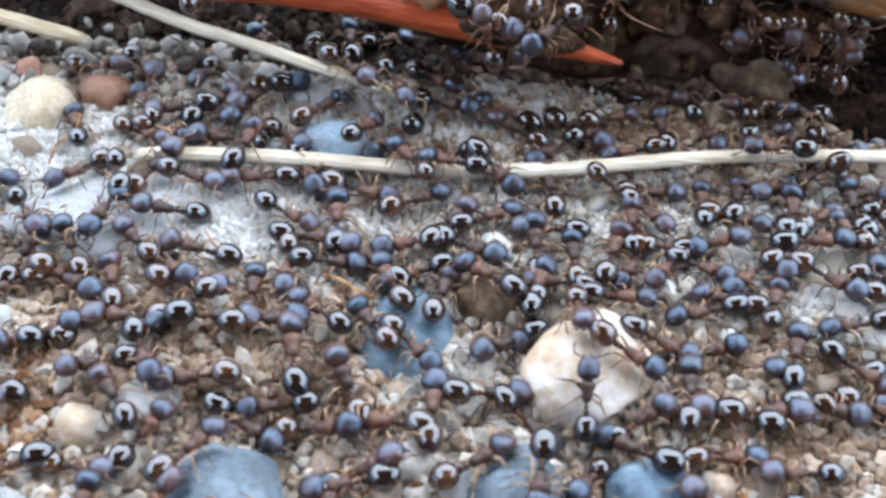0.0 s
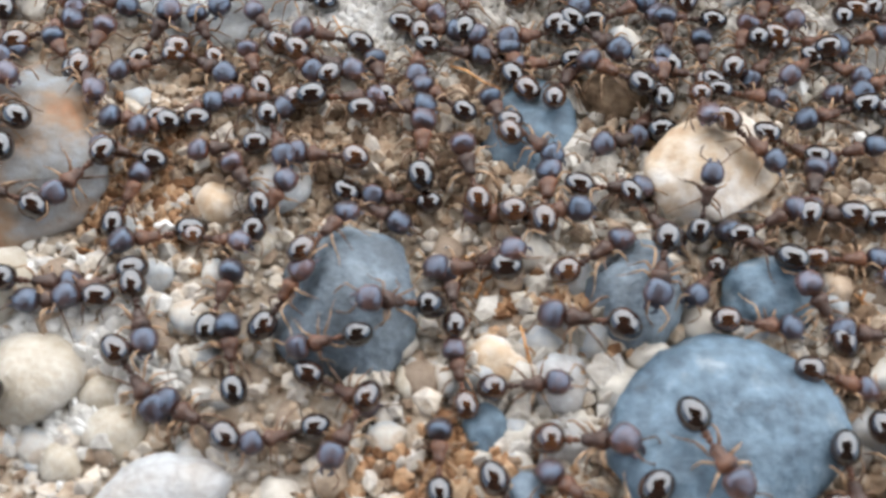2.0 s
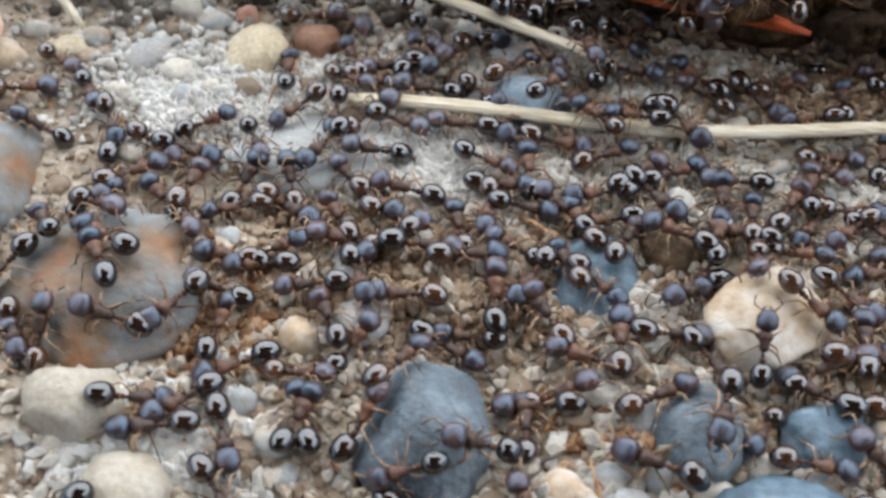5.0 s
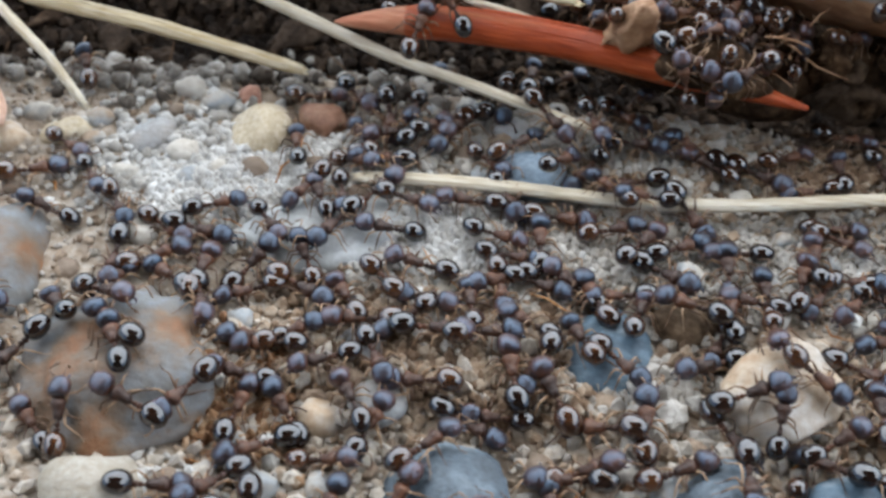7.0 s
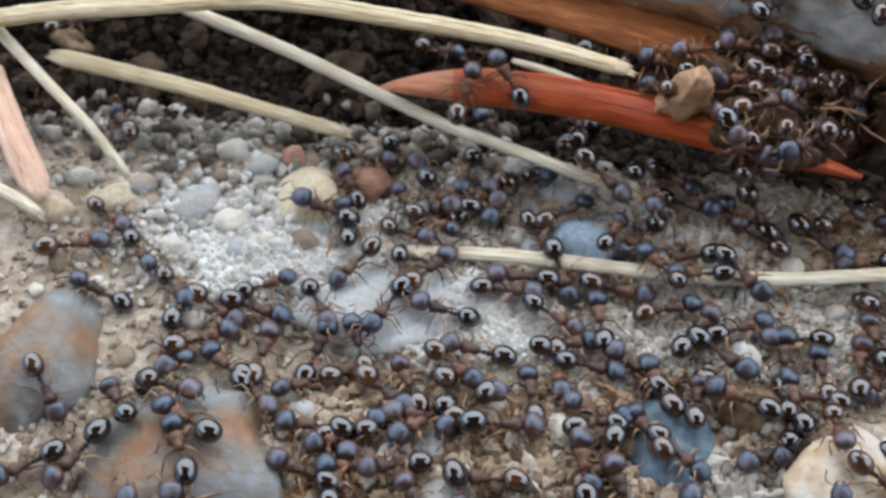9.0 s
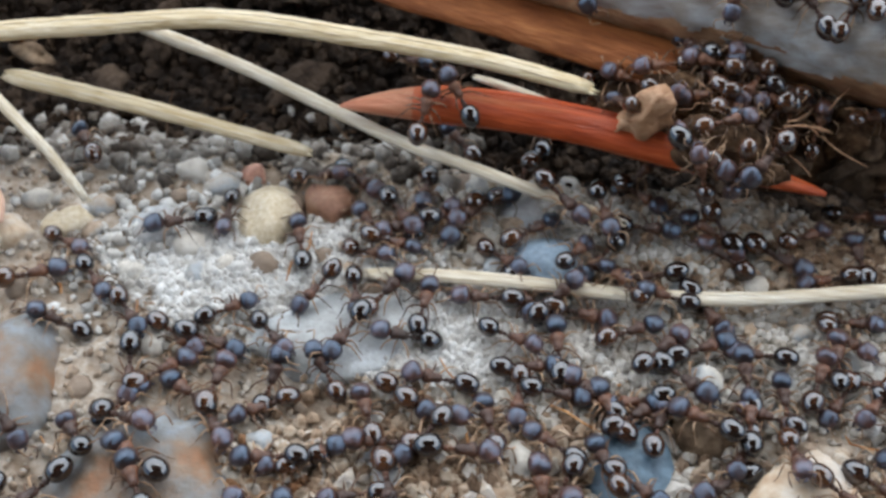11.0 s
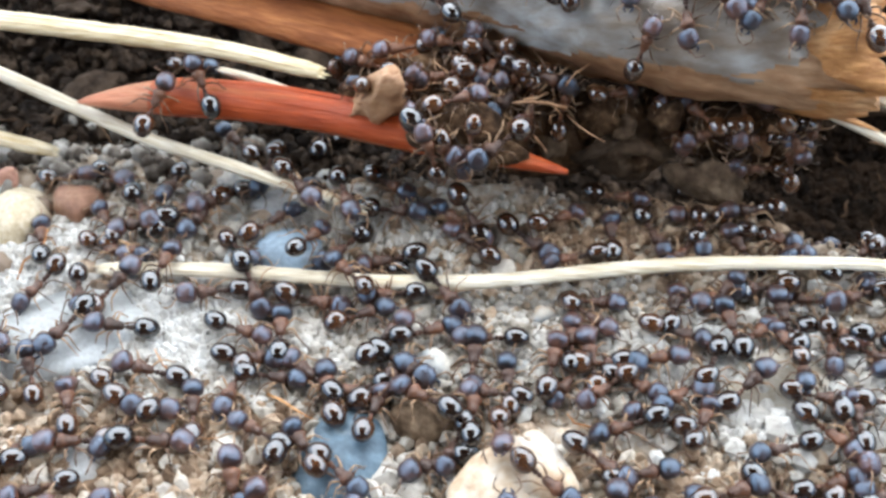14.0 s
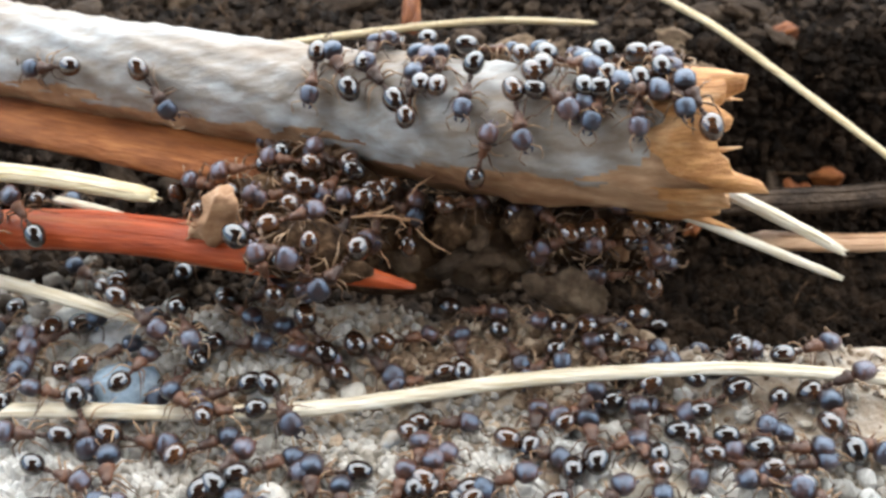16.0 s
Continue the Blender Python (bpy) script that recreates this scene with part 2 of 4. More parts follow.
def stone_verts(rx, ry, rz, seed, rough=0.18, sub=4, facets=5):
    """A worn stone: a ball with a few planed facets and noise."""
    v, f = ico(sub)
    v = v.copy()
    rng = np.random.RandomState(seed)
    for _ in range(facets):
        d = rng.normal(size=3)
        d /= np.linalg.norm(d)
        cut = rng.uniform(0.68, 0.9)
        over = np.clip(v @ d - cut, 0, None)
        v -= np.outer(over * 0.85, d)
    off = Vector(rng.uniform(-50, 50, 3))
    k = np.array([noise.fractal(Vector(p) * 1.3 + off, 1.0, 2.0, 4) for p in v])
    v *= (1 + rough * k)[:, None]
    return v * (rx, ry, rz), f


def tube(points, radii, sides=8, flat=1.0, cap=True, seed=None, rough=0.0):
    """A swept tube through points (smoothly), radii at the points; flat: height over width."""
    pts = [Vector(p) for p in points]
    n = len(pts)
    verts, faces = [], []
    rng = np.random.RandomState(seed or 0)
    side = None
    for i, p in enumerate(pts):
        d = (pts[min(i + 1, n - 1)] - pts[max(i - 1, 0)]).normalized()
        if side is None:
            side = d.cross(Vector((0, 0, 1)))
            side = side.normalized() if side.length > 1e-3 else Vector((0, 1, 0))
        side = (side - d * side.dot(d)).normalized()
        up = side.cross(d)
        for k in range(sides):
            a = 2 * math.pi * k / sides
            r = radii[i] * (1 + (rough * rng.uniform(-1, 1) if rough else 0))
            verts.append(p + side * (r * math.cos(a)) + up * (r * flat * math.sin(a)))
    for i in range(n - 1):
        for k in range(sides):
            a, b = i * sides + k, i * sides + (k + 1) % sides
            faces.append((a, a + sides, b + sides, b))
    if cap:
        faces.append(tuple(range(sides)))
        faces.append(tuple(reversed(range((n - 1) * sides, n * sides))))
    return verts, faces


def joined(*bits):
    verts, faces = [], []
    for v, f in bits:
        k = len(verts)
        verts += [tuple(q) for q in v]
        faces += [tuple(i + k for i in g) for g in f]
    return verts, faces


def smooth_line(points, step=0.6):
    """Catmull-Rom through points."""
    p = [Vector(q) for q in points]
    p = [2 * p[0] - p[1]] + p + [2 * p[-1] - p[-2]]
    out = []
    for i in range(1, len(p) - 2):
        n = max(2, int((p[i + 1] - p[i]).length / step))
        for k in range(n):
            t = k / n
            out.append(0.5 * (2 * p[i] + (p[i + 1] - p[i - 1]) * t + (2 * p[i - 1] - 5 * p[i] + 4 * p[i + 1] - p[i + 2]) * t * t
                              + (3 * p[i] - p[i - 1] - 3 * p[i + 1] + p[i + 2]) * t ** 3))
    out.append(p[-2])
    return out


def along(verts, origin, d):
    """Verts re-expressed so that local x runs along d from origin; returns verts and the pose."""
    d = Vector(d).normalized()
    side = Vector((0, 0, 1)).cross(d).normalized()
    up = d.cross(side)
    m = Matrix((d, side, up)).transposed().to_4x4()
    m.translation = Vector(origin)
    inv = m.inverted()
    m.translation = Vector(origin) * MM
    return [inv @ Vector(v) for v in verts], m


# ---- ground ----
def smoothstep(a, b, x):
    t = min(1.0, max(0.0, (x - a) / (b - a)))
    return t * t * (3 - 2 * t)


def hollow_edge(x):
    return 5.2 + 2.4 * (1 - smoothstep(-2, 10, x)) - 1.6 * smoothstep(17, 23, x) - 2.8 * smoothstep(25, 33, x)


def ground_height(x, y):
    r = max(abs(x - 14), abs(y - 3))
    near = 1 - smoothstep(45, 70, r)
    h = 0.55 * noise.fractal(Vector((x * 0.16, y * 0.16, 3.1)), 1.0, 2.0, 3) * near
    h += 0.16 * noise.fractal(Vector((x * 0.9, y * 0.9, 7.7)), 1.0, 2.0, 3) * near
    edge = hollow_edge(x)
    hollow = smoothstep(edge, edge + 2.4 - 1.2 * smoothstep(12, 20, x), y) * (1 - smoothstep(15, 24, y))
    h -= hollow * (3.2 + 3.8 * smoothstep(12, 22, x) + 3.0 * smoothstep(24, 32, x)) * near
    h += near * smoothstep(18, 30, y) * (1.2 + 1.2 * noise.noise(Vector((x * 0.2, y * 0.2, 0))))
    return h


def axis(lo, hi, step):
    mid = list(np.arange(lo, hi + step / 2, step))
    out, d, a, b = [], step * 2, lo, hi
    pre, post = [], []
    while d < 2.0e6:
        a, b = a - d, b + d
        pre.append(a)
        post.append(b)
        d *= 1.7
        if abs(a) > 3.0e5:
            break
    return pre[::-1] + mid + post


def build_ground():
    xs, ys = axis(-24, 52, 0.4), axis(-30, 40, 0.4)
    verts = [(x, y, ground_height(x, y)) for y in ys for x in xs]
    w = len(xs)
    faces = [(j * w + i, j * w + i + 1, (j + 1) * w + i + 1, (j + 1) * w + i) for j in range(len(ys) - 1) for i in range(w - 1)]
    ob = new("ground", mesh_of("ground", verts, faces, M_GROUND))
    tagged(ob, "pale sandy soil with a dark hollow under the twig", "ground", kind="structure")


build_ground()


def build_blockers():
    """Added dark slabs, unseen behind and over the viewer, that block sky and reflections."""
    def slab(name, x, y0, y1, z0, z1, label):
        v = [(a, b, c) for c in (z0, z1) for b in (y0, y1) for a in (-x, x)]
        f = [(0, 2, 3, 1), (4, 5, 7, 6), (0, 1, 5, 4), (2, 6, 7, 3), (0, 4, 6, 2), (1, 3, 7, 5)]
        tagged(new(name, mesh_of(name, v, f, M_BLOCKER, False)), label, "wall", kind="structure")
    slab("wall_south", 780, -900, -700, -200, 2300, "added dark slab behind the camera that blocks light")
    slab("ceiling", 1400, -900, 830, 2303, 2400, "added dark slab overhead that blocks light")


build_blockers()


def build_hollow_shade_bed():
    """A thin near-black sheet that paints shade over the hollow and the ground beyond it."""
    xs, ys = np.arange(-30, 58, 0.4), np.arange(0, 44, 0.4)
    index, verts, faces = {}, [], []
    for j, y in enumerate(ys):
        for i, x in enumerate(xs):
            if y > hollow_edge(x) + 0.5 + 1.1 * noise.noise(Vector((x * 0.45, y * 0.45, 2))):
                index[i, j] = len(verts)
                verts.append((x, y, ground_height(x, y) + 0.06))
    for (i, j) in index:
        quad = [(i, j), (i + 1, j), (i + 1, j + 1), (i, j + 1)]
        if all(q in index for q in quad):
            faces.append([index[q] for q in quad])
    tagged(new("litter_bed", mesh_of("litter_bed", verts, faces, M_HOLLOW_SHADE)), "soil lining the hollow, near black for its shade", "soil", kind="structure")


build_hollow_shade_bed()


# ---- stones ----
def stone(name, x, y, rx, ry, rz, z, mat, label, seed, rough=0.15, turn=0.0, sub=4, facets=5, group=""):
    v, f = stone_verts(rx, ry, rz, seed, rough, sub, facets)
    ob = new(name, mesh_of(name, v, f, mat))
    ob.matrix_world = pose(x * MM, y * MM, (ground_height(x, y) + z) * MM, 0, 0, turn)
    tagged(ob, label, "stone" if name == "stone" else "pebble", group)
    return ob


stone("stone", 4.5, -16.2, 2.7, 2.8, 1.9, 0.2, M_DARK, "dark slate-grey rounded stone half sunk in grit", 11, 0.12, 20)
stone("stone", 16.5, -20.9, 3.8, 3.8, 1.8, 0.1, M_BLUE, "large smooth blue-grey stone with a domed top", 12, 0.16, 0)
stone("stone", 16.9, -10.7, 2.2, 2.5, 1.3, 0.2, M_BEIGE, "cream and beige stone that an ant stands on", 13, 0.14, -25)
stone("stone", -7.6, -10.2, 3.9, 3.9, 1.5, -0.1, M_BROWN, "broad flat brown and bluish grey weathered stone", 14, 0.26, 10)
stone("stone", -7.5, -16.1, 1.75, 1.7, 1.35, 0.5, M_WHITE, "round creamy white stone on grit", 15, 0.08, 0)
stone("stone", -5.0, -19.3, 1.6, 1.6, 1.2, 0.2, M_WHITE, "large off-white stone with a faint rusty stain", 16, 0.10, 30)
stone("stone", -0.4, -23.2, 2.2, 1.6, 1.2, 0.0, M_PALEBLUE, "pale grey stone partly buried in grit", 17, 0.12, 15)
stone("stone", 13.9, -15.7, 1.7, 2.0, 1.3, 0.0, M_DARK, "small domed dark grey stone", 18, 0.12, 0)
stone("stone", -14.4, -5.6, 2.3, 3.6, 1.6, -0.1, M_BROWN, "smooth tan-brown weathered stone", 20, 0.12, -10)
stone("stone", -0.7, -2.9, 3.9, 2.3, 0.75, 0.0, M_SLAB, "flat pale grey slab of stone among the ants", 21, 0.10, 10)
stone("stone", 27.0, -6.2, 2.5, 1.9, 1.1, -0.1, M_WHITE, "rough white chalky stone in grit", 22, 0.34, 0, facets=12)
stone("stone", 18.4, -15.6, 1.7, 1.5, 0.9, 0.1, M_BLUE, "flat bluish grey stone beside a larger one", 24, 0.14, 30)
stone("stone", 10.6, -9.2, 1.7, 2.6, 0.75, 0.0, M_BLUE, "flat blue-grey stone under the trampling ants", 25, 0.14, -8)
stone("stone", 13.9, -7.3, 1.5, 1.0, 0.9, 0.1, M_BARK, "small grey stone with a shadowed underside", 23, 0.15, 0)
PEBBLES = [
    ("pebble", 1.9, -11.8, 1.2, 1.0, 0.7, M_PALEBLUE, "pale translucent grey pebble in grit"),
    ("pebble", 1.4, -14.2, 0.75, 0.7, 0.6, M_WHITE, "small white pebble in the grit"),
    ("pebble", -0.1, -12.4, 0.9, 0.95, 0.7, M_BEIGE, "small tan pebble in the grit"),
    ("pebble", 9.2, -20.4, 0.85, 0.7, 0.6, M_BLUE, "small smooth blue-grey pebble"),
    ("pebble", 9.5, -18.2, 1.2, 0.85, 0.7, M_BEIGE, "peach and white rounded pebble"),
    ("pebble", 11.5, -18.8, 1.0, 1.2, 0.7, M_PALEBLUE, "grey-white pebble in coarse grit"),
    ("pebble", 11.6, -20.9, 1.0, 0.9, 0.7, M_PALEBLUE, "flat grey pebble in coarse grit"),
    ("pebble", -2.2, -20.9, 1.0, 1.05, 0.6, M_WHITE, "flat off-white pebble beside larger stones"),
    ("pebble", -2.9, -19.8, 0.75, 0.7, 0.6, M_WHITE, "angular white pebble beside larger stones"),
    ("pebble", -3.7, -21.9, 0.8, 0.65, 0.5, M_WHITE, "small white chip of pebble"),
    ("pebble", 6.6, -19.0, 0.35, 0.6, 0.4, M_WHITE, "thin white chip of stone"),
    ("pebble", 7.9, 0.8, 1.5, 1.5, 1.25, M_SKYBLUE, "round blue-grey pebble beside the long straw"),
    ("pebble", -4.6, 3.5, 2.0, 1.8, 1.2, M_CREAM, "pale yellowish pebble above white grit"),
    ("pebble", -2.0, 4.4, 1.4, 1.2, 0.9, M_RUST, "reddish brown pebble beside white grit"),
    ("pebble", -5.7, 6.1, 0.65, 0.7, 0.5, M_RED, "small dusky pink pebble in grit"),
    ("pebble", -9.8, 3.0, 1.3, 1.3, 0.9, M_PALEBLUE, "bluish grey pebble on the pale grit"),
    ("pebble", -7.4, -20.6, 0.7, 0.6, 0.5, M_RED, "small rust-red pebble beside white stones"),
    ("pebble", 4.2, -6.1, 0.65, 0.6, 0.5, M_WHITE, "small white pebble among the ants"),
    ("pebble", 1.2, -9.1, 1.2, 0.8, 0.6, M_PALEBLUE, "flat pale pebble among the ants"),
    ("pebble", 7.0, 3.9, 1.3, 1.0, 0.7, M_PALEBLUE, "pale grey pebble above the blue one"),
    ("pebble", -13.9, 3.2, 1.3, 0.9, 0.7, M_CREAM, "flat cream pebble beside the pale grit"),
    ("pebble", -5.9, -15.9, 0.7, 0.65, 0.5, M_PALEBLUE, "small pale bluish pebble between white stones"),
    ("pebble", 10.4, -22.4, 0.7, 0.6, 0.5, M_SKYBLUE, "small light blue pebble in coarse grit"),
    # Dark pebble that stands for the shade in a small hole.
    ("pebble", -4.3, -16.8, 0.6, 0.4, 0.4, M_DARK, "dark pebble in place of a shadowed hole in white dust"),
    ("pebble", -16.6, 2.6, 1.5, 1.0, 0.8, M_BEIGE, "pale sandy pebble under dry straw"),
]
for i, (nm, x, y, rx, ry, rz, mat, lab) in enumerate(PEBBLES):
    stone(nm, x, y, rx, ry, rz, 0.1, mat, lab, 40 + i, 0.14, i * 37, 3, 7)


def build_gravel():
    """Small loose stones: six shapes, scattered; and finer grit as one stuff object each."""
    rng = np.random.RandomState(5)
    shapes = []
    for k in range(6):
        v, f = stone_verts(0.55, 0.45, 0.36, 70 + k, 0.16, 2, 7)
        shapes.append(mesh_of("pebble", v, f, M_PEBBLE))
    for i in range(290):
        if i < 170:
            x, y = rng.uniform(-9, 24), rng.uniform(-25, -15)
        elif i < 235:
            x, y = rng.uniform(-16, 34), rng.uniform(-15, 1)
        else:
            x, y = rng.uniform(-16, 14), rng.uniform(0, 6)
        ob = new("pebble", shapes[i % 6])
        s = rng.uniform(0.6, 1.7)
        ob.matrix_world = pose(x * MM, y * MM, (ground_height(x, y) + 0.08 * s) * MM, 0, 0, rng.uniform(0, 360)) @ Matrix.Diagonal((s, s, s, 1))
        tagged(ob, "small worn piece of mixed gravel", "pebble", "gravel on the soil")


def grit(name, count, place, size, mat, label, seed, smooth=False):
    rng = np.random.RandomState(seed)
    v0, f0 = ico(1)
    f0 = np.array(f0)
    vs, fs = [], []
    for i in range(count):
        x, y = place(rng)
        s = size * math.exp(min(0.5, rng.normal(0, 0.38)))
        v = v0 * (1 + rng.uniform(-0.28, 0.28, (len(v0), 1))) * rng.uniform(0.6, 1.25, 3) * s
        a = rng.uniform(0, 6.28)
        c, sn = math.cos(a), math.sin(a)
        v = v @ np.array([[c, sn, 0], [-sn, c, 0], [0, 0, 1]])
        vs.append(v + (x, y, ground_height(x, y) + s * 0.35))
        fs.append(f0 + i * len(v0))
    ob = new(name, mesh_of(name, np.concatenate(vs), np.concatenate(fs), mat, smooth))
    tagged(ob, label, "sand", kind="stuff")


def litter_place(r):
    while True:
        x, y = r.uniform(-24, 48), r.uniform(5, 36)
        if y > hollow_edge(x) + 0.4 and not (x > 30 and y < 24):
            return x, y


def shade_soil_place(r):
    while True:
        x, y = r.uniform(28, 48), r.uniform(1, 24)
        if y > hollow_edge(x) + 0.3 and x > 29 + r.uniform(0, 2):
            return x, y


build_gravel()
grit("sand", 9000, lambda r: (r.uniform(-22, 40), r.uniform(-27, 8.5)), 0.14, M_GRAIN, "mixed sand grains and grit on the soil", 1)
grit("coarse_grit", 2400, lambda r: (r.uniform(-12, 26), r.uniform(-27, -8)), 0.27, M_GRAIN, "coarse mixed grit", 2)
grit("pale_grit", 6000, lambda r: (-4.6 + r.normal(0, 3.0), 0.4 + r.normal(0, 1.4)), 0.17, M_CHALK, "drift of white granular grit", 3)
grit("pale_grit", 3000, lambda r: (4.3 + r.normal(0, 1.7), -3.5 + r.normal(0, 1.3)), 0.2, M_CHALK, "patch of white granular grit", 4)
grit("pale_grit", 700, lambda r: (-4.5 + r.normal(0, 1.8), -18.2 + r.normal(0, 1.6)), 0.27, M_CHALK, "white grit between pale stones", 6)
grit("pale_grit", 450, lambda r: (11.5 + r.normal(0, 2.2), -9.0 + r.normal(0, 1.8)), 0.2, M_WHITE_GRAIN, "patch of pale grit", 7)
grit("pale_grit", 700, lambda r: (27.5 + r.normal(0, 3), -6.0 + r.normal(0, 1.7)), 0.32, M_CHALK, "white grit round a chalky stone", 8)
grit("pale_grit", 2200, lambda r: (11 + r.normal(0, 6), -2.8 + r.normal(0, 1.5)), 0.17, M_WHITE_GRAIN, "thin scatter of pale grit below the straw", 10)
grit("pale_grit", 170, lambda r: (11.0 + r.normal(0, 1.4), -18.6 + r.normal(0, 1.5)), 0.32, M_WHITE_GRAIN, "loose angular white stone chips", 13)
grit("pale_grit", 60, lambda r: (12.6 + r.normal(0, 1.2), -11.2 + r.normal(0, 1.2)), 0.38, M_WHITE_GRAIN, "pale glassy chips beside a beige stone", 14)
grit("brown_crumbs", 1500, lambda r: (4.5 + r.normal(0, 3.8), -9.0 + r.normal(0, 1.9)), 0.22, M_SOIL, "crumbs of brown soil trodden by ants", 15)
grit("brown_crumbs", 800, lambda r: (r.uniform(10, 30), 1.4 + r.normal(0, 1.5)), 0.24, M_SOIL, "crumbs of brown soil in front of the twig", 16)
grit("rusty_crumbs", 700, lambda r: (-3.4 + r.normal(0, 1.3), -11.6 + r.normal(0, 1.3)), 0.2, M_RUSTY_SOIL, "rust-brown soil crumbs beside the broad stone", 24)
grit("rusty_crumbs", 320, lambda r: (12.0 + r.normal(0, 1.1), -16.9 + r.normal(0, 0.7)), 0.2, M_RUSTY_SOIL, "rust-brown soil crumbs between dark stones", 25)
grit("rusty_crumbs", 320, lambda r: (8.5 + r.normal(0, 2.2), -22.2 + r.normal(0, 1.0)), 0.2, M_RUSTY_SOIL, "rust-brown soil crumbs in coarse grit", 26)
grit("pale_grit", 1500, lambda r: (20 + r.normal(0, 7), -4.6 + r.normal(0, 1.6)), 0.18, M_WHITE_GRAIN, "white grit below the long straw", 17)
grit("grey_lumps", 1100, lambda r: (r.uniform(-20, 5), 9.2 + r.normal(0, 1.5)), 0.34, M_GREY_LUMP, "loose grey-brown soil lumps at the hollow's edge", 18, True)
grit("pale_grit", 380, lambda r: (-8.0 + r.normal(0, 2.8), 3.2 + r.normal(0, 1.6)), 0.22, M_CHALK, "larger pale crumbs on the drift of grit", 19, True)
grit("pale_grit", 700, lambda r: (6.0 + r.normal(0, 2.2), -5.4 + r.normal(0, 0.9)), 0.2, M_WHITE_GRAIN, "whitish grit between brown soil patches", 20)
grit("brown_crumbs", 1300, lambda r: (24 + r.normal(0, 2.6), r.uniform(-24, -9)), 0.24, M_SOIL, "brown soil crumbs beside a blue-grey stone", 21)
grit("grey_crumbs", 1500, lambda r: (7.5 + r.normal(0, 3.2), 3.2 + r.normal(0, 1.0)), 0.24, M_WHITE_GRAIN, "greyish crumbs between straw and husk", 22)
# Pale grains added to lift the ground where the husk's shade falls.
grit("grey_crumbs", 600, lambda r: (14 + r.normal(0, 2.6), 2.4 + r.normal(0, 0.9)), 0.22, M_WHITE_GRAIN, "pale crumbs added to lighten the husk's shade", 23)
# Litter cover whose dark colour also stands for shade in the hollow.
grit("dark_crumbs", 12000, litter_place, 0.30, M_LITTER, "soil crumbs and decayed litter, darkened for the hollow's shade", 9)


def fibres(name, count, place, mat, label, seed):
    """Thin bent plant fibres, past counting."""
    rng = np.random.RandomState(seed)
    vs, fs, k = [], [], 0
    for _ in range(count):
        x, y, z = place(rng)
        a, ln, r = rng.uniform(0, 6.28), rng.uniform(0.7, 2.8), rng.uniform(0.02, 0.07)
        d = Vector((math.cos(a), math.sin(a), rng.normal(0, 0.25))) * ln
        o = Vector((x, y, z))
        v, f = tube([o, o + d * 0.35 + Vector(rng.normal(0, 0.12, 3)), o + d * 0.7 + Vector(rng.normal(0, 0.15, 3)), o + d], [r, r, r * 0.9, r * 0.5], 5)
        vs += v
        fs += [tuple(i + k for i in g) for g in f]
        k += len(v)
    tagged(new(name, mesh_of(name, vs, fs, mat)), label, "litter", kind="stuff")


# ---- straws, husks, twig ----
def straw(points, width, label, flat=0.55, seed=1, mat=M_STRAW):
    line = smooth_line(points)
    n = len(line)
    rng = np.random.RandomState(seed)
    radii = [width / 2 * (1 - 0.25 * (i / (n - 1)) ** 2) * (1 + rng.uniform(-0.05, 0.05)) for i in range(n)]
    radii[0] *= 0.7
    radii[-1] *= 0.75
    v, f = tube(line, radii, 10, flat)
    v, m = along(v, line[0], line[-1] - line[0])
    ob = new("straw", mesh_of("straw", v, f, mat))
    ob.matrix_world = m
    tagged(ob, label, "straw", "dry straws")
    inv = ob.matrix_world.inverted()
    local = lambda pts: [inv @ (Vector(p) * MM) / MM for p in pts]
    for k, a in enumerate((55, 100, 140)):
        lift = [p + Vector((0, -math.cos(radians(a)), math.sin(radians(a)) * flat)) * (radii[i] * 0.965) for i, p in enumerate(line)][1 + k:-1 - k]
        v, f = tube(local(lift), [width * 0.03 * (1 + rng.uniform(-0.5, 0.5)) for _ in lift], 5)
        part("rib", mesh_of("rib", v, f, M_RIB if mat is M_YELLOW_STRAW else mat), ob)
    for p, d, r in ((line[0], line[0] - line[1], radii[0]), (line[-1], line[-1] - line[-2], radii[-1])):
        d, bits = d.normalized(), []
        side = d.cross(Vector((0, 0, 1))).normalized()
        for q in range(4):
            o = p + side * (r * (q / 1.5 - 1) * 0.7) - d * 0.1
            e = o + d * (0.15 + rng.uniform(0.05, 0.45) * width) + side * rng.uniform(-0.05, 0.05)
            bits.append(tube(local([o, (o + e) / 2, e]), [r * 0.3, r * 0.24, r * 0.06], 5, flat))
        part("frayed_end", mesh_of("frayed_end", *joined(*bits), mat), ob)
    return ob


straw([(0, 0, 0.6), (3.3, -0.2, 0.75), (6.6, -0.5, 0.8), (11.7, -1.1, 0.8), (16.5, -1.2, 0.85), (23.3, -0.85, 1.2), (28.7, -0.85, 1.25), (33, -1.15, 1.25), (39, -2.2, 1.0), (46, -4.2, 0.7)],
      0.75, "long pale bleached straw lying across the gravel", seed=1)
straw([(-23, 10.6, 3.6), (-17.5, 10.2, 5.0), (-12.7, 9.6, 6.0), (-6.7, 9.6, 6.5), (-0.5, 8.5, 6.5), (5.0, 7.5, 6.2), (9.4, 6.1, 6.0)],
      1.25, "thick arched cream straw with a cut end", 0.5, 2, M_YELLOW_STRAW)
straw([(-11.2, 11.0, 5.0), (-10.0, 10.5, 4.8), (-5.9, 9.1, 4.0), (1.1, 5.7, 3.0), (4.2, 4.5, 2.7), (11.0, 2.3, 1.6)],
      0.75, "straight pale straw leaning down onto the soil", 0.6, 3)
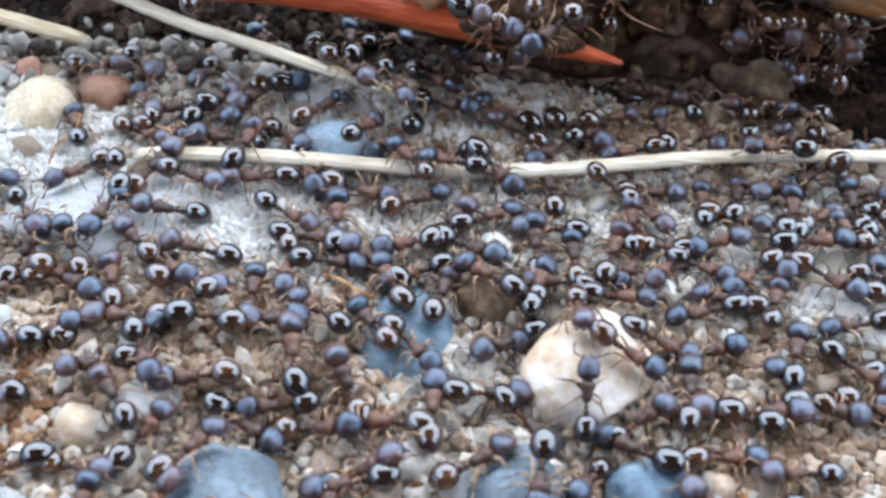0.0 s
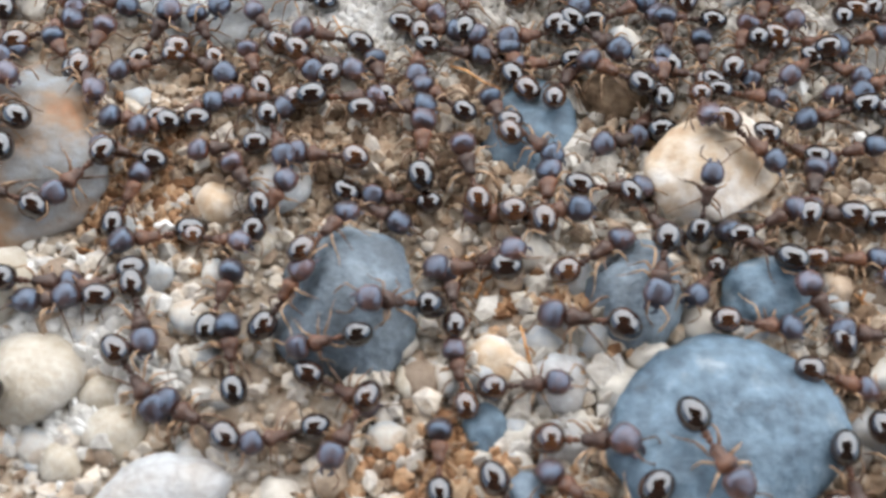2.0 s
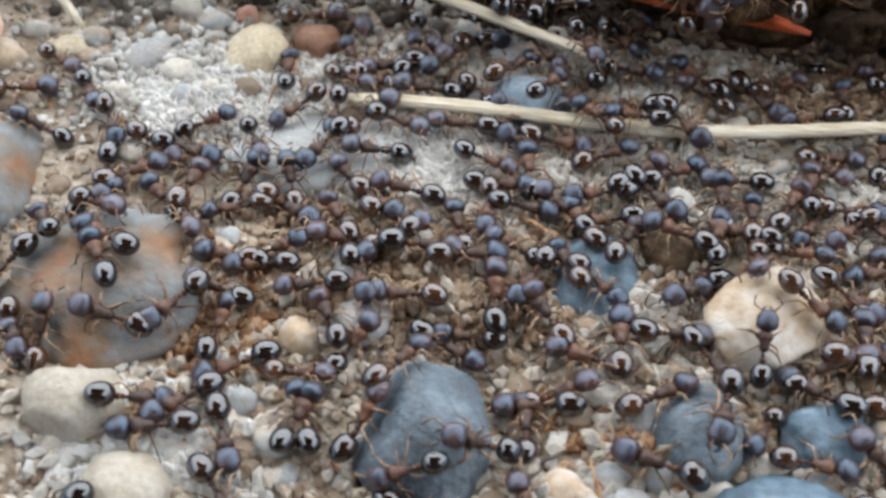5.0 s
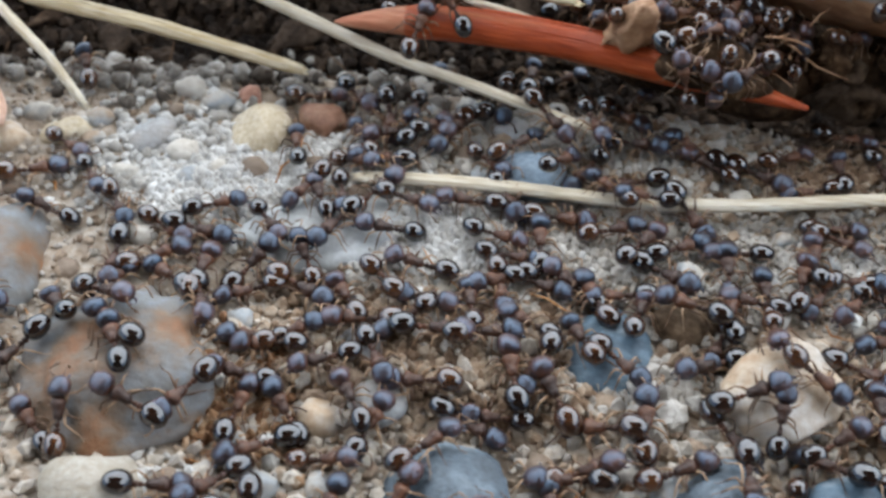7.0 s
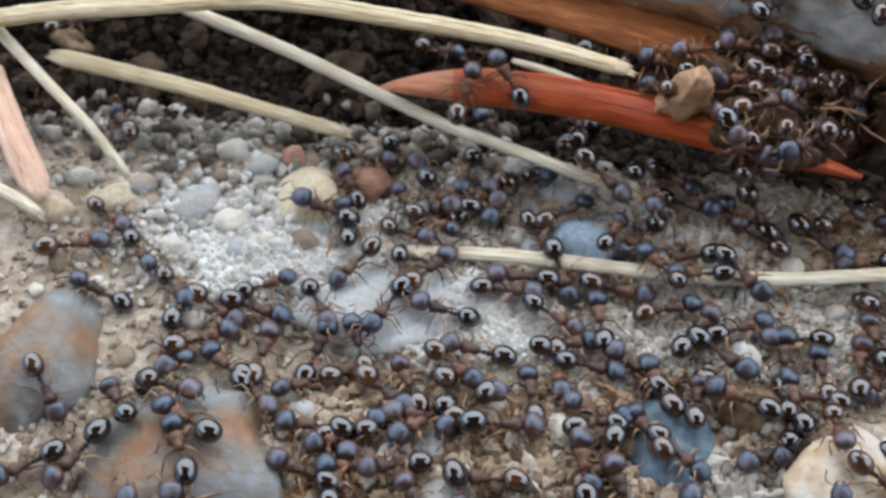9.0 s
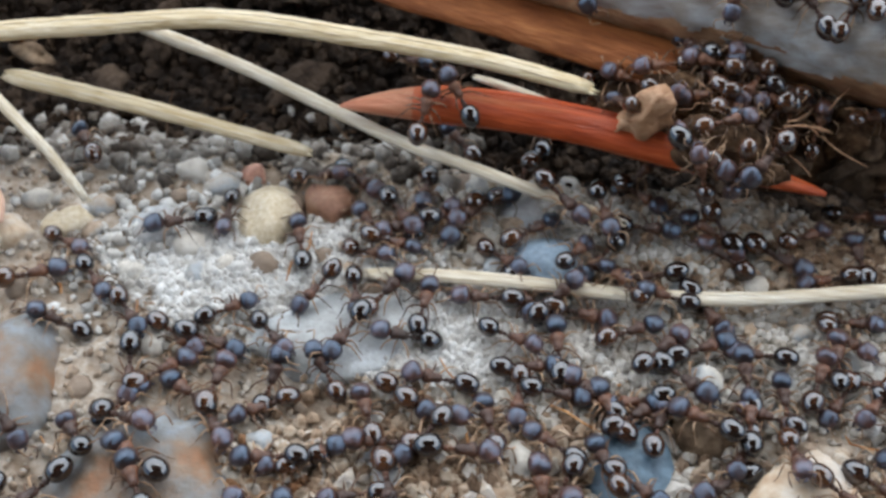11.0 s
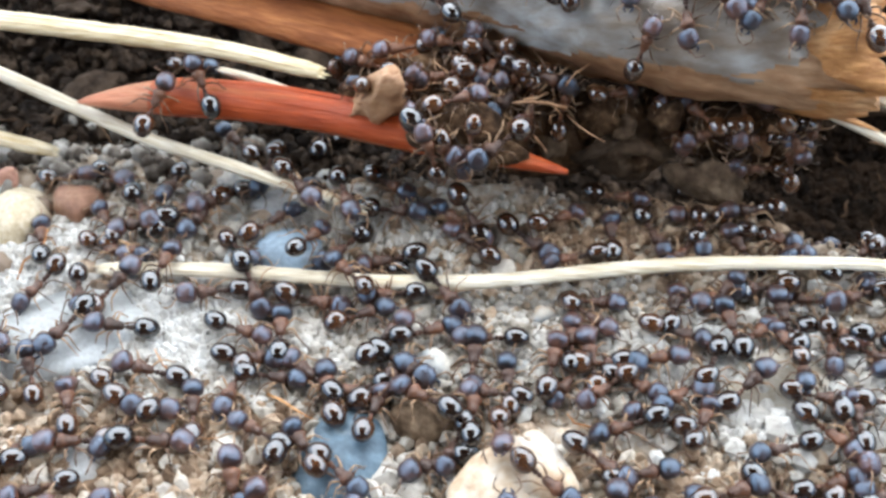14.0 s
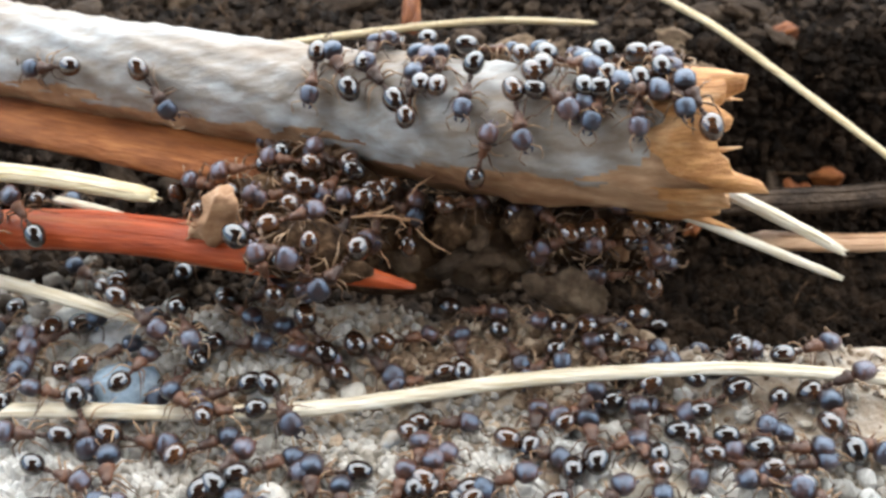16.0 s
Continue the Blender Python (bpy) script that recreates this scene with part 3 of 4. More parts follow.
straw([(-17.0, 8.95, 3.5), (-14.0, 8.25, 3.3), (-9.9, 7.3, 3.0), (-3.1, 6.2, 1.6)], 1.0, "straight cream straw with a dark hollow behind it", 0.55, 4, M_YELLOW_STRAW)
straw([(-21.5, 12.0, 4.0), (-18.9, 9.3, 3.5), (-15.9, 6.3, 3.0), (-14.6, 5.2, 2.4), (-12.8, 3.4, 1.2)], 0.6, "white split straw tapering to a point", 0.6, 5)
straw([(-24, 4.6, 2.0), (-18.4, 2.3, 1.4), (-16.4, 1.4, 0.8)], 0.8, "short broken pale straw", 0.6, 6)
straw([(30, 27, 5), (35.0, 21.9, 4.0), (37.2, 18.7, 3.6), (42.4, 10.4, 2.0), (45, 7, 0.5)], 0.5, "yellow straw behind the twig", 0.7, 7, M_YELLOW_STRAW)
straw([(10, 22.5, 2.6), (16.4, 22.2, 3.4), (24.2, 21.5, 4.2), (30, 21, 4.0)], 0.55, "pale straw in the dark litter behind the twig", 0.7, 8, M_YELLOW_STRAW)
straw([(28.2, 7.2, 6.6), (31.4, 5.7, 5.6), (35.4, 4.0, 4.0), (37.2, 3.2, 3.2)], 0.8, "white splinter sticking out of the torn twig", 0.6, 9)
straw([(28.6, 5.9, 4.8), (31.2, 4.6, 4.3), (35.0, 3.0, 3.2), (36.9, 2.3, 2.6)], 0.55, "thin pale splinter below the torn twig", 0.6, 10)
straw([(4.6, 8.6, 4.2), (7.0, 7.4, 4.3), (9, 6.6, 4.0)], 0.45, "thin broken straw behind the red husk", 0.7, 11)
straw([(35.5, 8.2, -0.4), (40, 6.6, 0.4), (47, 6.2, 0.6)], 1.3, "broad dull yellow blade lying beyond the torn twig", 0.35, 12, M_TAN)
straw([(33, 9.6, 0.8), (40, 8.6, 1.4), (48, 8.9, 1.6)], 1.8, "dull brown blade beyond the torn twig", 0.35, 13, M_LITTER)


def husk(points, width, height, mat, name, label, seed, taper=(0.06, 0.5), tip=None, fall=0.2):
    """A boat-shaped seed husk with fine lengthwise ridges."""
    line = smooth_line(points, 0.45)
    n, sides = len(line), 20
    verts, faces = [], []
    for i, p in enumerate(line):
        t = i / (n - 1)
        s = min(1.0, taper[0] + (t / 0.22) ** 0.7) * min(1.0, taper[1] + ((1 - t) / fall) ** 0.8)
        d = (line[min(i + 1, n - 1)] - line[max(i - 1, 0)]).normalized()
        side = Vector((0, 0, 1)).cross(d).normalized()
        up = d.cross(side)
        for k in range(sides):
            a = 2 * math.pi * k / sides
            r = 1 + 0.05 * math.cos(a * 8) + 0.04 * noise.noise(Vector((t * 9, a * 2, seed)))
            verts.append(p + side * (math.cos(a) * width / 2 * s * r) + up * (math.sin(a) * height / 2 * s * r))
    for i in range(n - 1):
        for k in range(sides):
            a, b = i * sides + k, i * sides + (k + 1) % sides
            faces.append((a, b, b + sides, a + sides))
    faces += [tuple(reversed(range(sides))), tuple(range((n - 1) * sides, n * sides))]
    v, m = along(verts, line[0], line[-1] - line[0])
    k = int(n * 0.17) if tip else 0
    if tip:
        blunt, head = [f for f in faces if max(f) >= (k + 1) * sides], [f for f in faces if max(f) < (k + 1) * sides]
        faces = [tuple(i - k * sides for i in f) for f in blunt]
    ob = new(name, mesh_of(name, v[k * sides:], faces, mat))
    if tip:
        part("pale_tip", mesh_of("pale_tip", v[:(k + 1) * sides], head, tip), ob, "paler pinkish orange tip")
    ob.matrix_world = m
    tagged(ob, label, "husk" if "husk" in name else "bark")
    inv, rng = m.inverted(), np.random.RandomState(seed)
    for k in range(5):
        a, lo = radians(35 + 27 * k), int(n * rng.uniform(0.2, 0.32))
        hi = int(n * rng.uniform(0.7, 0.85))
        at = lambda i: inv @ (Vector((line[i].x, line[i].y - math.cos(a) * width * 0.475, line[i].z + math.sin(a) * height * 0.475)) * MM) / MM
        pts = [at(i) for i in range(lo, hi)]
        v, f = tube(pts, [0.015 + 0.04 * math.sin(math.pi * i / len(pts)) for i in range(len(pts))], 6)
        part("vein", mesh_of("vein", v, f, mat), ob)
    return ob


husk([(-1.5, 6.8, 4.0), (1.8, 6.9, 4.1), (6.1, 6.5, 4.1), (11.0, 5.4, 3.9), (16.0, 4.0, 3.4), (19.8, 2.9, 3.0)], 2.1, 1.3, M_HUSK, "seed_husk",
     "long glossy red-brown pointed husk under the swarm", 1, (0.06, 0.12), M_HUSK_TIP, 0.34)
husk([(-4, 16.4, 5.2), (1.2, 14.1, 5.0), (5.7, 12.2, 5.0), (12.4, 9.4, 4.8), (17, 8.2, 4.2)], 3.2, 1.2, M_ORANGE, "bark_strip",
     "orange-brown strip of bark below the twig", 2, (0.6, 0.4))
husk([(-20.6, 9.2, 2.6), (-19.4, 7.0, 2.3), (-17.9, 4.4, 1.8), (-16.5, 2.2, 0.9)], 1.35, 0.45, M_PINK, "leaf_husk", "flat pale pink dry husk", 3, (0.7, 0.3))


def build_twig():
    axis_pts = smooth_line([(-9, 21.6, 7.2), (2.3, 16.7, 6.6), (10, 13.7, 6.5), (17.4, 11.0, 6.4), (25, 7.9, 6.6), (31.3, 6.6, 6.6)], 0.3)
    twig = new("broken_twig")
    n, sides = len(axis_pts), 144

    def ring(p, d, r, t, torn=0.0):
        side = d.cross(Vector((0, 0, 1))).normalized()
        up = side.cross(d)
        out = []
        for k in range(sides):
            a = 2 * math.pi * k / sides
            q = Vector((math.cos(a) * 1.6, math.sin(a) * 1.6, t * 3.0))
            rr = r * (1 + 0.06 * noise.fractal(q + Vector((3, 1, 4)), 1.0, 2.0, 4) + 0.015 * math.cos(a * 13 + t * 4))
            push = torn * (noise.noise(Vector((a * 1.7, 5.5, 0))) * 1.6 + noise.noise(Vector((a * 4.5, 1.5, 0))) * 0.9)
            out.append(p + side * (rr * math.cos(a)) + up * (rr * math.sin(a)) + d * push)
        return out

    verts = []
    for i, p in enumerate(axis_pts):
        d = (axis_pts[min(i + 1, n - 1)] - axis_pts[max(i - 1, 0)]).normalized()
        t = i / (n - 1)
        verts += ring(p, d, 2.2 + 0.35 * t + 0.35 * smoothstep(0.6, 0.85, t), t * 12, 0.0 if i < n - 1 else 1.0)
    faces = [(i * sides + k, (i + 1) * sides + k, (i + 1) * sides + (k + 1) % sides, i * sides + (k + 1) % sides)
             for i in range(n - 1) for k in range(sides)]
    faces.append(tuple(range(sides)))
    me = mesh_of("outer_wood", verts, faces, M_LOG)
    me.materials.append(M_TAN)
    for f in me.polygons:
        i, k = divmod(f.index, sides)
        a = 360 * k / sides + 26 * noise.noise(Vector((i * 0.05, k * 0.025, 9))) + 10 * noise.noise(Vector((i * 0.3, k * 0.05, 4)))
        if i < n - 1 and (a - 200) % 360 < 158 + 34 * smoothstep(0.88, 0.99, i / n):
            f.material_index = 1
    part("outer_wood", me, twig, "bleached grey-white outer wood, tan below")
    # torn end: inner wood, hollowed, with ragged rim
    verts, faces = [], []
    p, d = axis_pts[-1], (axis_pts[-1] - axis_pts[-3]).normalized()
    rings = [(-2.0, 2.95, 1.9), (-0.6, 3.1, 0.9), (0.7, 3.05, 1.5), (0.8, 2.4, 1.3), (-0.2, 1.5, 0.8), (-1.6, 0.8, 0.3)]
    for dx, r, torn in rings:
        verts += ring(p + d * dx, d, r, 12, torn)
    for i in range(len(rings) - 1):
        for k in range(sides):
            a, b = i * sides + k, i * sides + (k + 1) % sides
            faces.append((a, a + sides, b + sides, b))
    faces.append(tuple(reversed(range((len(rings) - 1) * sides, len(rings) * sides))))
    part("torn_end", mesh_of("torn_end", verts, faces, M_TORN), twig, "ragged orange torn wood")
    rng = np.random.RandomState(8)
    for i in range(9):
        a = rng.uniform(0, 6.28)
        side = d.cross(Vector((0, 0, 1))).normalized()
        up = side.cross(d)
        o = p + (side * math.cos(a) + up * math.sin(a)) * rng.uniform(2.1, 2.9)
        e = o + d * rng.uniform(0.8, 2.2) + Vector(rng.uniform(-0.5, 0.5, 3))
        v, f = tube([o - d * 0.8, o, (o + e) / 2, e], [0.35, 0.3, 0.22, 0.04], 6, 0.5)
        part("splinter", mesh_of("splinter", v, f, M_TORN), twig)
    tagged(twig, "broken grey-white twig with a torn orange end", "twig")


build_twig()


def bark_bit(x, y, z, sx, sy, sz, rot, mat, label, seed):
    v, f = stone_verts(sx, sy, sz, seed, 0.55, 3, 14)
    ob = new("bark_chip", mesh_of("bark_chip", v, f, mat))
    ob.matrix_world = pose(x * MM, y * MM, z * MM, *rot)
    tagged(ob, label, "bark", "loose bark chips")


bark_bit(23.2, 6.0, 1.6, 2.2, 1.5, 1.5, (10, 20, 15), M_BARK, "dark grey-brown chip of bark under the twig", 1)
bark_bit(19.6, 6.6, 2.2, 1.5, 1.2, 1.2, (30, 0, 60), M_BARK, "dark blackish chip of bark", 2)
bark_bit(26.4, 4.4, 0.9, 1.8, 1.0, 1.1, (0, 15, -10), M_BARK, "grey-brown bark chip in the hollow", 3)
for k, (x, y, z, sx, sz, mat) in enumerate([(21.2, 6.2, 3.4, 0.8, 0.6, M_CLOD), (22.6, 5.8, 2.8, 0.8, 0.6, M_BARK), (24.3, 5.9, 3.4, 1.0, 0.8, M_CLOD), (25.6, 5.4, 2.6, 0.8, 0.7, M_BARK),
                                             (27.4, 5.2, 3.2, 0.9, 0.6, M_CLOD), (28.6, 5.0, 2.7, 0.7, 0.6, M_TAN), (29.6, 5.2, 3.5, 0.8, 0.7, M_CLOD), (23.4, 5.2, 1.6, 0.9, 0.5, M_CLOD)]):
    bark_bit(x, y, z, sx, sx * 0.7, sz, (20 * k, 15 * k, 50 * k), mat, "brown crumbly chip wedged under the twig", 60 + k)
bark_bit(11.9, 5.5, 4.9, 1.1, 0.9, 1.9, (25, 15, 25), M_TAN, "small tan bark chip on the husk", 4)
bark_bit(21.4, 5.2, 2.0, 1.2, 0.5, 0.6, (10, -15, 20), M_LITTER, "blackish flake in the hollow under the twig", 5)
rng = np.random.RandomState(21)
for i in range(70):
    x, y = rng.uniform(-22, 46), rng.uniform(9, 32)
    if 5 < x < 44 and y < 16:
        y += 9
    bark_bit(x, y, ground_height(x, y) + 0.5, rng.uniform(0.7, 2.2), rng.uniform(0.4, 1.2), rng.uniform(0.25, 0.7),
             (rng.uniform(-30, 30), rng.uniform(-30, 30), rng.uniform(0, 360)), M_ORANGE if i % 5 == 4 and x > 20 else (M_BARK, M_LITTER)[i % 2],
             "dark decaying chip of bark in the litter", 100 + i)


def litter_spot(r):
    x, y = r.uniform(-22, 46), r.uniform(6, 32)
    return x, y, ground_height(x, y) + r.uniform(0.2, 0.8)


# Crumbs coloured as the deep shade round the torn twig.
grit("black_humus", 8000, shade_soil_place, 0.30, M_HOLLOW_SHADE, "soil crumbs coloured near black for the hollow's shade", 12)
fibres("litter_fibres", 240, litter_spot, M_CLOD, "thin brown plant fibres in the dark litter", 51)
fibres("heap_fibres", 45, lambda r: (15.5 + r.normal(0, 2.6), 6.2 + r.normal(0, 1.0), r.uniform(3.2, 5.6)), M_TAN, "fine brown fibres tangled in the ant heap", 52)
fibres("soil_fibres", 45, lambda r: (x := r.uniform(-16, 27), y := r.uniform(-22, 3), ground_height(x, y) + 0.25), M_TORN, "tiny brown plant fibres on the soil", 53)


# ---- ants ----
def shell(stations, sides=14, square=1.0):
    """A lathed body along x: stations of (x, half width, half height, z)."""
    verts, faces = [], []
    for x, w, h, z in stations:
        for k in range(sides):
            a = 2 * math.pi * k / sides
            c, s = math.cos(a), math.sin(a)
            verts.append((x, w * math.copysign(abs(c) ** square, c), z + h * math.copysign(abs(s) ** square, s)))
    for i in range(len(stations) - 1):
        for k in range(sides):
            a, b = i * sides + k, i * sides + (k + 1) % sides
            faces.append((a, a + sides, b + sides, b))
    faces.append(tuple(range(sides)))
    faces.append(tuple(reversed(range((len(stations) - 1) * sides, len(stations) * sides))))
    return verts, faces


def egg(x0, x1, w, h, z, n=9, power=2.0, lean=0.0):
    out = []
    for i in range(n + 1):
        u = -math.cos(math.pi * i / n)
        r = max(0.03, (1 - abs(u) ** power) ** (1 / power)) * (1 + lean * u)
        out.append((x0 + (x1 - x0) * (u + 1) / 2, w * r, h * r, z))
    return out


def gaster_mesh():
    base = egg(-0.68, 0.56, 0.52, 0.48, 0, 18, 2.1, 0.08)
    out = []
    for x, w, h, z in base:
        g = 1 - 0.035 * sum(math.exp(-((x - c) / 0.035) ** 2) for c in (-0.02, -0.3, -0.5))
        out.append((x, w * g, h * g, z))
    return mesh_of("gaster", *shell(out, 22), M_GASTER)


def head_mesh():
    v, f = shell(egg(-0.50, 0.48, 0.49, 0.38, 0, 16, 2.6, -0.10), 22, 0.86)
    jaws = []
    for s in (-1, 1):
        jaws.append(tube([(0.34, s * 0.19, -0.08), (0.55, s * 0.2, -0.12), (0.68, s * 0.07, -0.15)], [0.085, 0.075, 0.02], 6, 0.6))
        ev, ef = ico(1)
        jaws.append((ev * 0.07 + (0.1, s * 0.44, 0.1), ef))
    return mesh_of("head", *joined((v, f), *jaws), M_HEAD)


def thorax_mesh():
    st = [(-0.44, 0.10, 0.10, -0.03), (-0.40, 0.17, 0.17, -0.02), (-0.22, 0.23, 0.22, 0.0), (-0.06, 0.23, 0.21, 0.0), (0.05, 0.27, 0.23, 0.03),
          (0.22, 0.36, 0.30, 0.06), (0.37, 0.34, 0.27, 0.04), (0.48, 0.20, 0.17, 0.0), (0.55, 0.10, 0.10, -0.02)]
    spine = [tube([(-0.34, s * 0.09, 0.12), (-0.5, s * 0.11, 0.22)], [0.03, 0.006], 5) for s in (-1, 1)]
    return mesh_of("thorax", *joined(shell(st, 14), *spine), M_THORAX)


def waist_mesh():
    v1 = shell(egg(-0.02, 0.20, 0.11, 0.15, 0.0, 6), 10)
    v2 = shell(egg(-0.24, 0.02, 0.15, 0.16, 0.0, 6), 10)
    v3 = tube([(0.16, 0, -0.02), (0.34, 0, -0.03)], [0.06, 0.07], 8)
    return mesh_of("waist", *joined(v1, v2, v3), M_THORAX)


def leg_mesh(side, kind):
    fwd = (0.48, -0.05, -0.66)[kind]
    reach = (0.72, 0.82, 0.88)[kind]
    k = lambda a, o, z: (a * fwd, side * o * reach, z)
    femur = tube([k(0, 0, 0), k(0.05, 0.12, -0.08), k(0.3, 0.35, 0.12), k(0.62, 0.62, 0.22)], [0.05, 0.044, 0.058, 0.036], 7)
    tibia = tube([k(0.6, 0.60, 0.22), k(0.85, 0.8, -0.02), k(1.05, 0.98, -0.30)], [0.033, 0.038, 0.024], 7)
    tarsus = tube([k(1.05, 0.98, -0.30), k(1.25, 1.12, -0.45), k(1.5, 1.28, -0.50)], [0.024, 0.019, 0.013], 6)
    return mesh_of("leg", *joined(femur, tibia, tarsus), M_LEG)


def antenna_mesh(side):
    scape = tube([(0, 0, 0), (0.12, side * 0.2, 0.08), (0.3, side * 0.46, 0.10)], [0.035, 0.032, 0.04], 6)
    whip = tube([(0.3, side * 0.46, 0.10), (0.5, side * 0.46, -0.04), (0.66, side * 0.4, -0.2), (0.8, side * 0.33, -0.32)], [0.03, 0.03, 0.05, 0.02], 6)
    return mesh_of("antenna", *joined(scape, whip), M_LEG)


LEGS = [(s, k) for s in (-1, 1) for k in range(3)]
LEG_AT = {(s, k): (0.40 - 0.24 * k, s * 0.14, 0.50) for s, k in LEGS}
ANT_LABEL = "glossy dark brown ant with a black abdomen"


def build_ant():
    ant = new("ant")
    at = lambda o, x, y, z, rx=0, ry=0, rz=0: setattr(o, "matrix_basis", pose(x * MM, y * MM, z * MM, rx, ry, rz))
    th = part("thorax", thorax_mesh(), ant, "reddish brown thorax")
    at(th, 0.1, 0, 0.62)
    w = part("waist", waist_mesh(), ant)
    at(w, -0.62, 0, 0.58)
    g = part("gaster", gaster_mesh(), ant, "black mirror-glossy abdomen")
    at(g, -1.38, 0, 0.66, 0, 4)
    h = part("head", head_mesh(), ant)
    at(h, 1.08, 0, 0.68, 0, 22)
    for s in (-1, 1):
        a = part("antenna", antenna_mesh(s), h)
        at(a, 0.34, s * 0.17, 0.16)
    for s, k in LEGS:
        l = part("leg", leg_mesh(s, k), ant)
        at(l, *LEG_AT[s, k])
    return tagged(ant, ANT_LABEL, "ant", "swarm of ants")


bpy.context.view_layer.update()
DEPS = bpy.context.evaluated_depsgraph_get()


def surface(x, y, top=14.0):
    """Height in millimetres of what lies under (x, y), from top down."""
    hit, place, *_ = scene.ray_cast(DEPS, Vector((x, y, top)) * MM, Vector((0, 0, -1)))
    return place.z / MM if hit else 0.0


def stance(x, y, deg, top=14.0):
    """The pose of an ant that stands at (x, y) and heads deg degrees from +x."""
    a = radians(deg)
    c, s = math.cos(a), math.sin(a)
    mid = surface(x, y, top)
    lim = lambda z: max(mid - 0.8, min(mid + 0.8, z))
    zf, zb = lim(surface(x + c, y + s, top)), lim(surface(x - c, y - s, top))
    zl, zr = lim(surface(x - s * 0.7, y + c * 0.7, top)), lim(surface(x + s * 0.7, y - c * 0.7, top))
    fwd, left = Vector((2 * c, 2 * s, zf - zb)).normalized(), Vector((-1.4 * s, 1.4 * c, zl - zr)).normalized()
    up = fwd.cross(left).normalized()
    left = up.cross(fwd)
    m = Matrix((fwd, left, up)).transposed().to_4x4()
    z = max((mid * 2 + zf + zb) / 4, mid - 0.1)
    m.translation = Vector((x, y, z)) * MM
    return m


ANT_SIZE = 0.86
ANTS = []
SWARM_A = [
    (16.3, -12.3, 83, 2.1), (16.7, -9.2, -96, 2.1), (19.9, -9.9, -36, 2.9), (20.1, -11.8, 76, 2.3), (12.4, -17, 165, 3.1),
    (15.9, -21.7, -60, 3.7), (21.1, -14.7, -5, 2.2), (17.9, -14.2, 142, 2.1), (17.8, -17, -7, 2.4), (19.8, -18.8, -15, 3.2),
    (8.3, -18.8, 101, 2.1), (8.2, -16, 91, 2.3), (5.1, -20.9, -117, 2.3), (4.1, -18, -164, 3.6), (3.4, -11, 175, 2.9),
    (-0.2, -10.5, -170, 2.3), (6.8, -10.3, 94, 2.4), (8.5, -11.3, 109, 2.3), (11.8, -7.4, 70, 2), (7.5, -8, 144, 2.3),
]
SWARM_B = [
    (2.1, -6.4, -41, 2.3), (-5.7, -7.9, -61, 2.9), (-8, -10.5, 118, 3.4), (-6.8, -20.5, -162, 3.3), (-2.1, -17.3, -76, 2.3),
    (0.9, -11.9, 118, 2.5), (0.3, -14.5, -11, 1.9), (7.6, -21.5, 91, 2.2), (14.5, -13, -50, 2.5), (15.9, -15.6, -125, 2.2),
    (8.6, -15, 175, 2.5), (11.3, -12.4, 84, 3), (0.2, -20.5, 150, 2.3), (-1.6, -8.9, 20, 2.4), (-2.5, -9.5, -168, 2.5),
    (-9.5, -5.2, -86, 2), (3.5, -4.1, -129, 2.3), (-0.7, -3.4, -122, 2.3), (11.3, -2.7, 14, 2.2), (14.1, -3.8, 19, 2.4),
]
SWARM_C = [
    (5.7, -4.3, -173, 2.3), (8.1, -3.6, 94, 2.2), (16.9, -5.9, 90, 2.4), (20.5, -6.4, -136, 2.5), (21.3, -8.5, -172, 2.5),
    (20.3, -3.2, -52, 2.1), (19.9, -22.1, -71, 3.4), (-1.5, -19.4, -54, 2.6), (14.8, -8.7, -114, 2.6), (5.1, -7.1, 101, 2.4),
    (14, -9.6, -156, 2.2), (10.1, -6.5, 112, 2.1), (10.7, -10.1, -43, 2.2), (5.9, -12.1, 176, 2.2), (9.5, -14.8, 10, 1.9),
    (4, -14.6, 42, 2.9), (1.8, -12.9, 62, 2.5), (0.5, -16.4, 74, 2.3), (-5.4, -16.2, 20, 3.2), (-2.3, -14.4, -157, 1.8),
]
SWARM_D = [
    (-3.7, -16.3, -138, 2.2), (-9.1, -13.1, 94, 2.1), (-10.4, -13.4, 132, 2.2), (2.6, -8.3, -133, 2.4), (5.4, -2.5, 46, 2.2),
    (9.2, -1.7, -10, 2.8), (1.5, -3.4, 171, 2.5), (-5.7, -1.7, 27, 2), (-3.4, -3.4, -58, 2.2), (-7.9, -4.8, 27, 2),
    (-5.8, -5.6, 79, 2.9), (-3.5, -4.9, 62, 1.8), (9.2, -5.6, 136, 1.9), (7, -4.8, -6, 2.1), (15.6, -4.9, 86, 2.2),
    (18.5, -13.1, 28, 2.1), (12.8, -14.9, 27, 2.7), (6.1, -17, -173, 2.1), (-13.4, 1.7, -32, 1.6), (-9.8, -2.4, -54, 2.2),
]
SWARM_E = [
    (2.9, 3, 44, 2.2), (7.4, 2, 33, 2.1), (12.4, -1.4, 176, 3), (14.9, 2.5, 148, 2), (-3.4, -9.2, 176, 2.6),
    (-3.6, -10.9, 163, 2.2), (-7.2, -12.6, 163, 2.7), (-4.6, -17.1, -174, 2.6), (5.2, -12.9, -30, 2.3), (19.5, 2.2, 24, 1.9),
    (20.9, -5.3, -11, 2.1), (-2.9, 1.8, 98, 2.3), (1.1, 0.9, -26, 2.3), (-3.7, -1, -23, 2.2), (-11.5, -0.5, -55, 2.2),
    (-7, -6, 132, 3.1), (-9.2, -6.4, 51, 2.6), (0.3, -6.9, 113, 2.3), (-8.1, -9.5, 151, 3.5), (-11.8, -10.6, -133, 2.6),
]
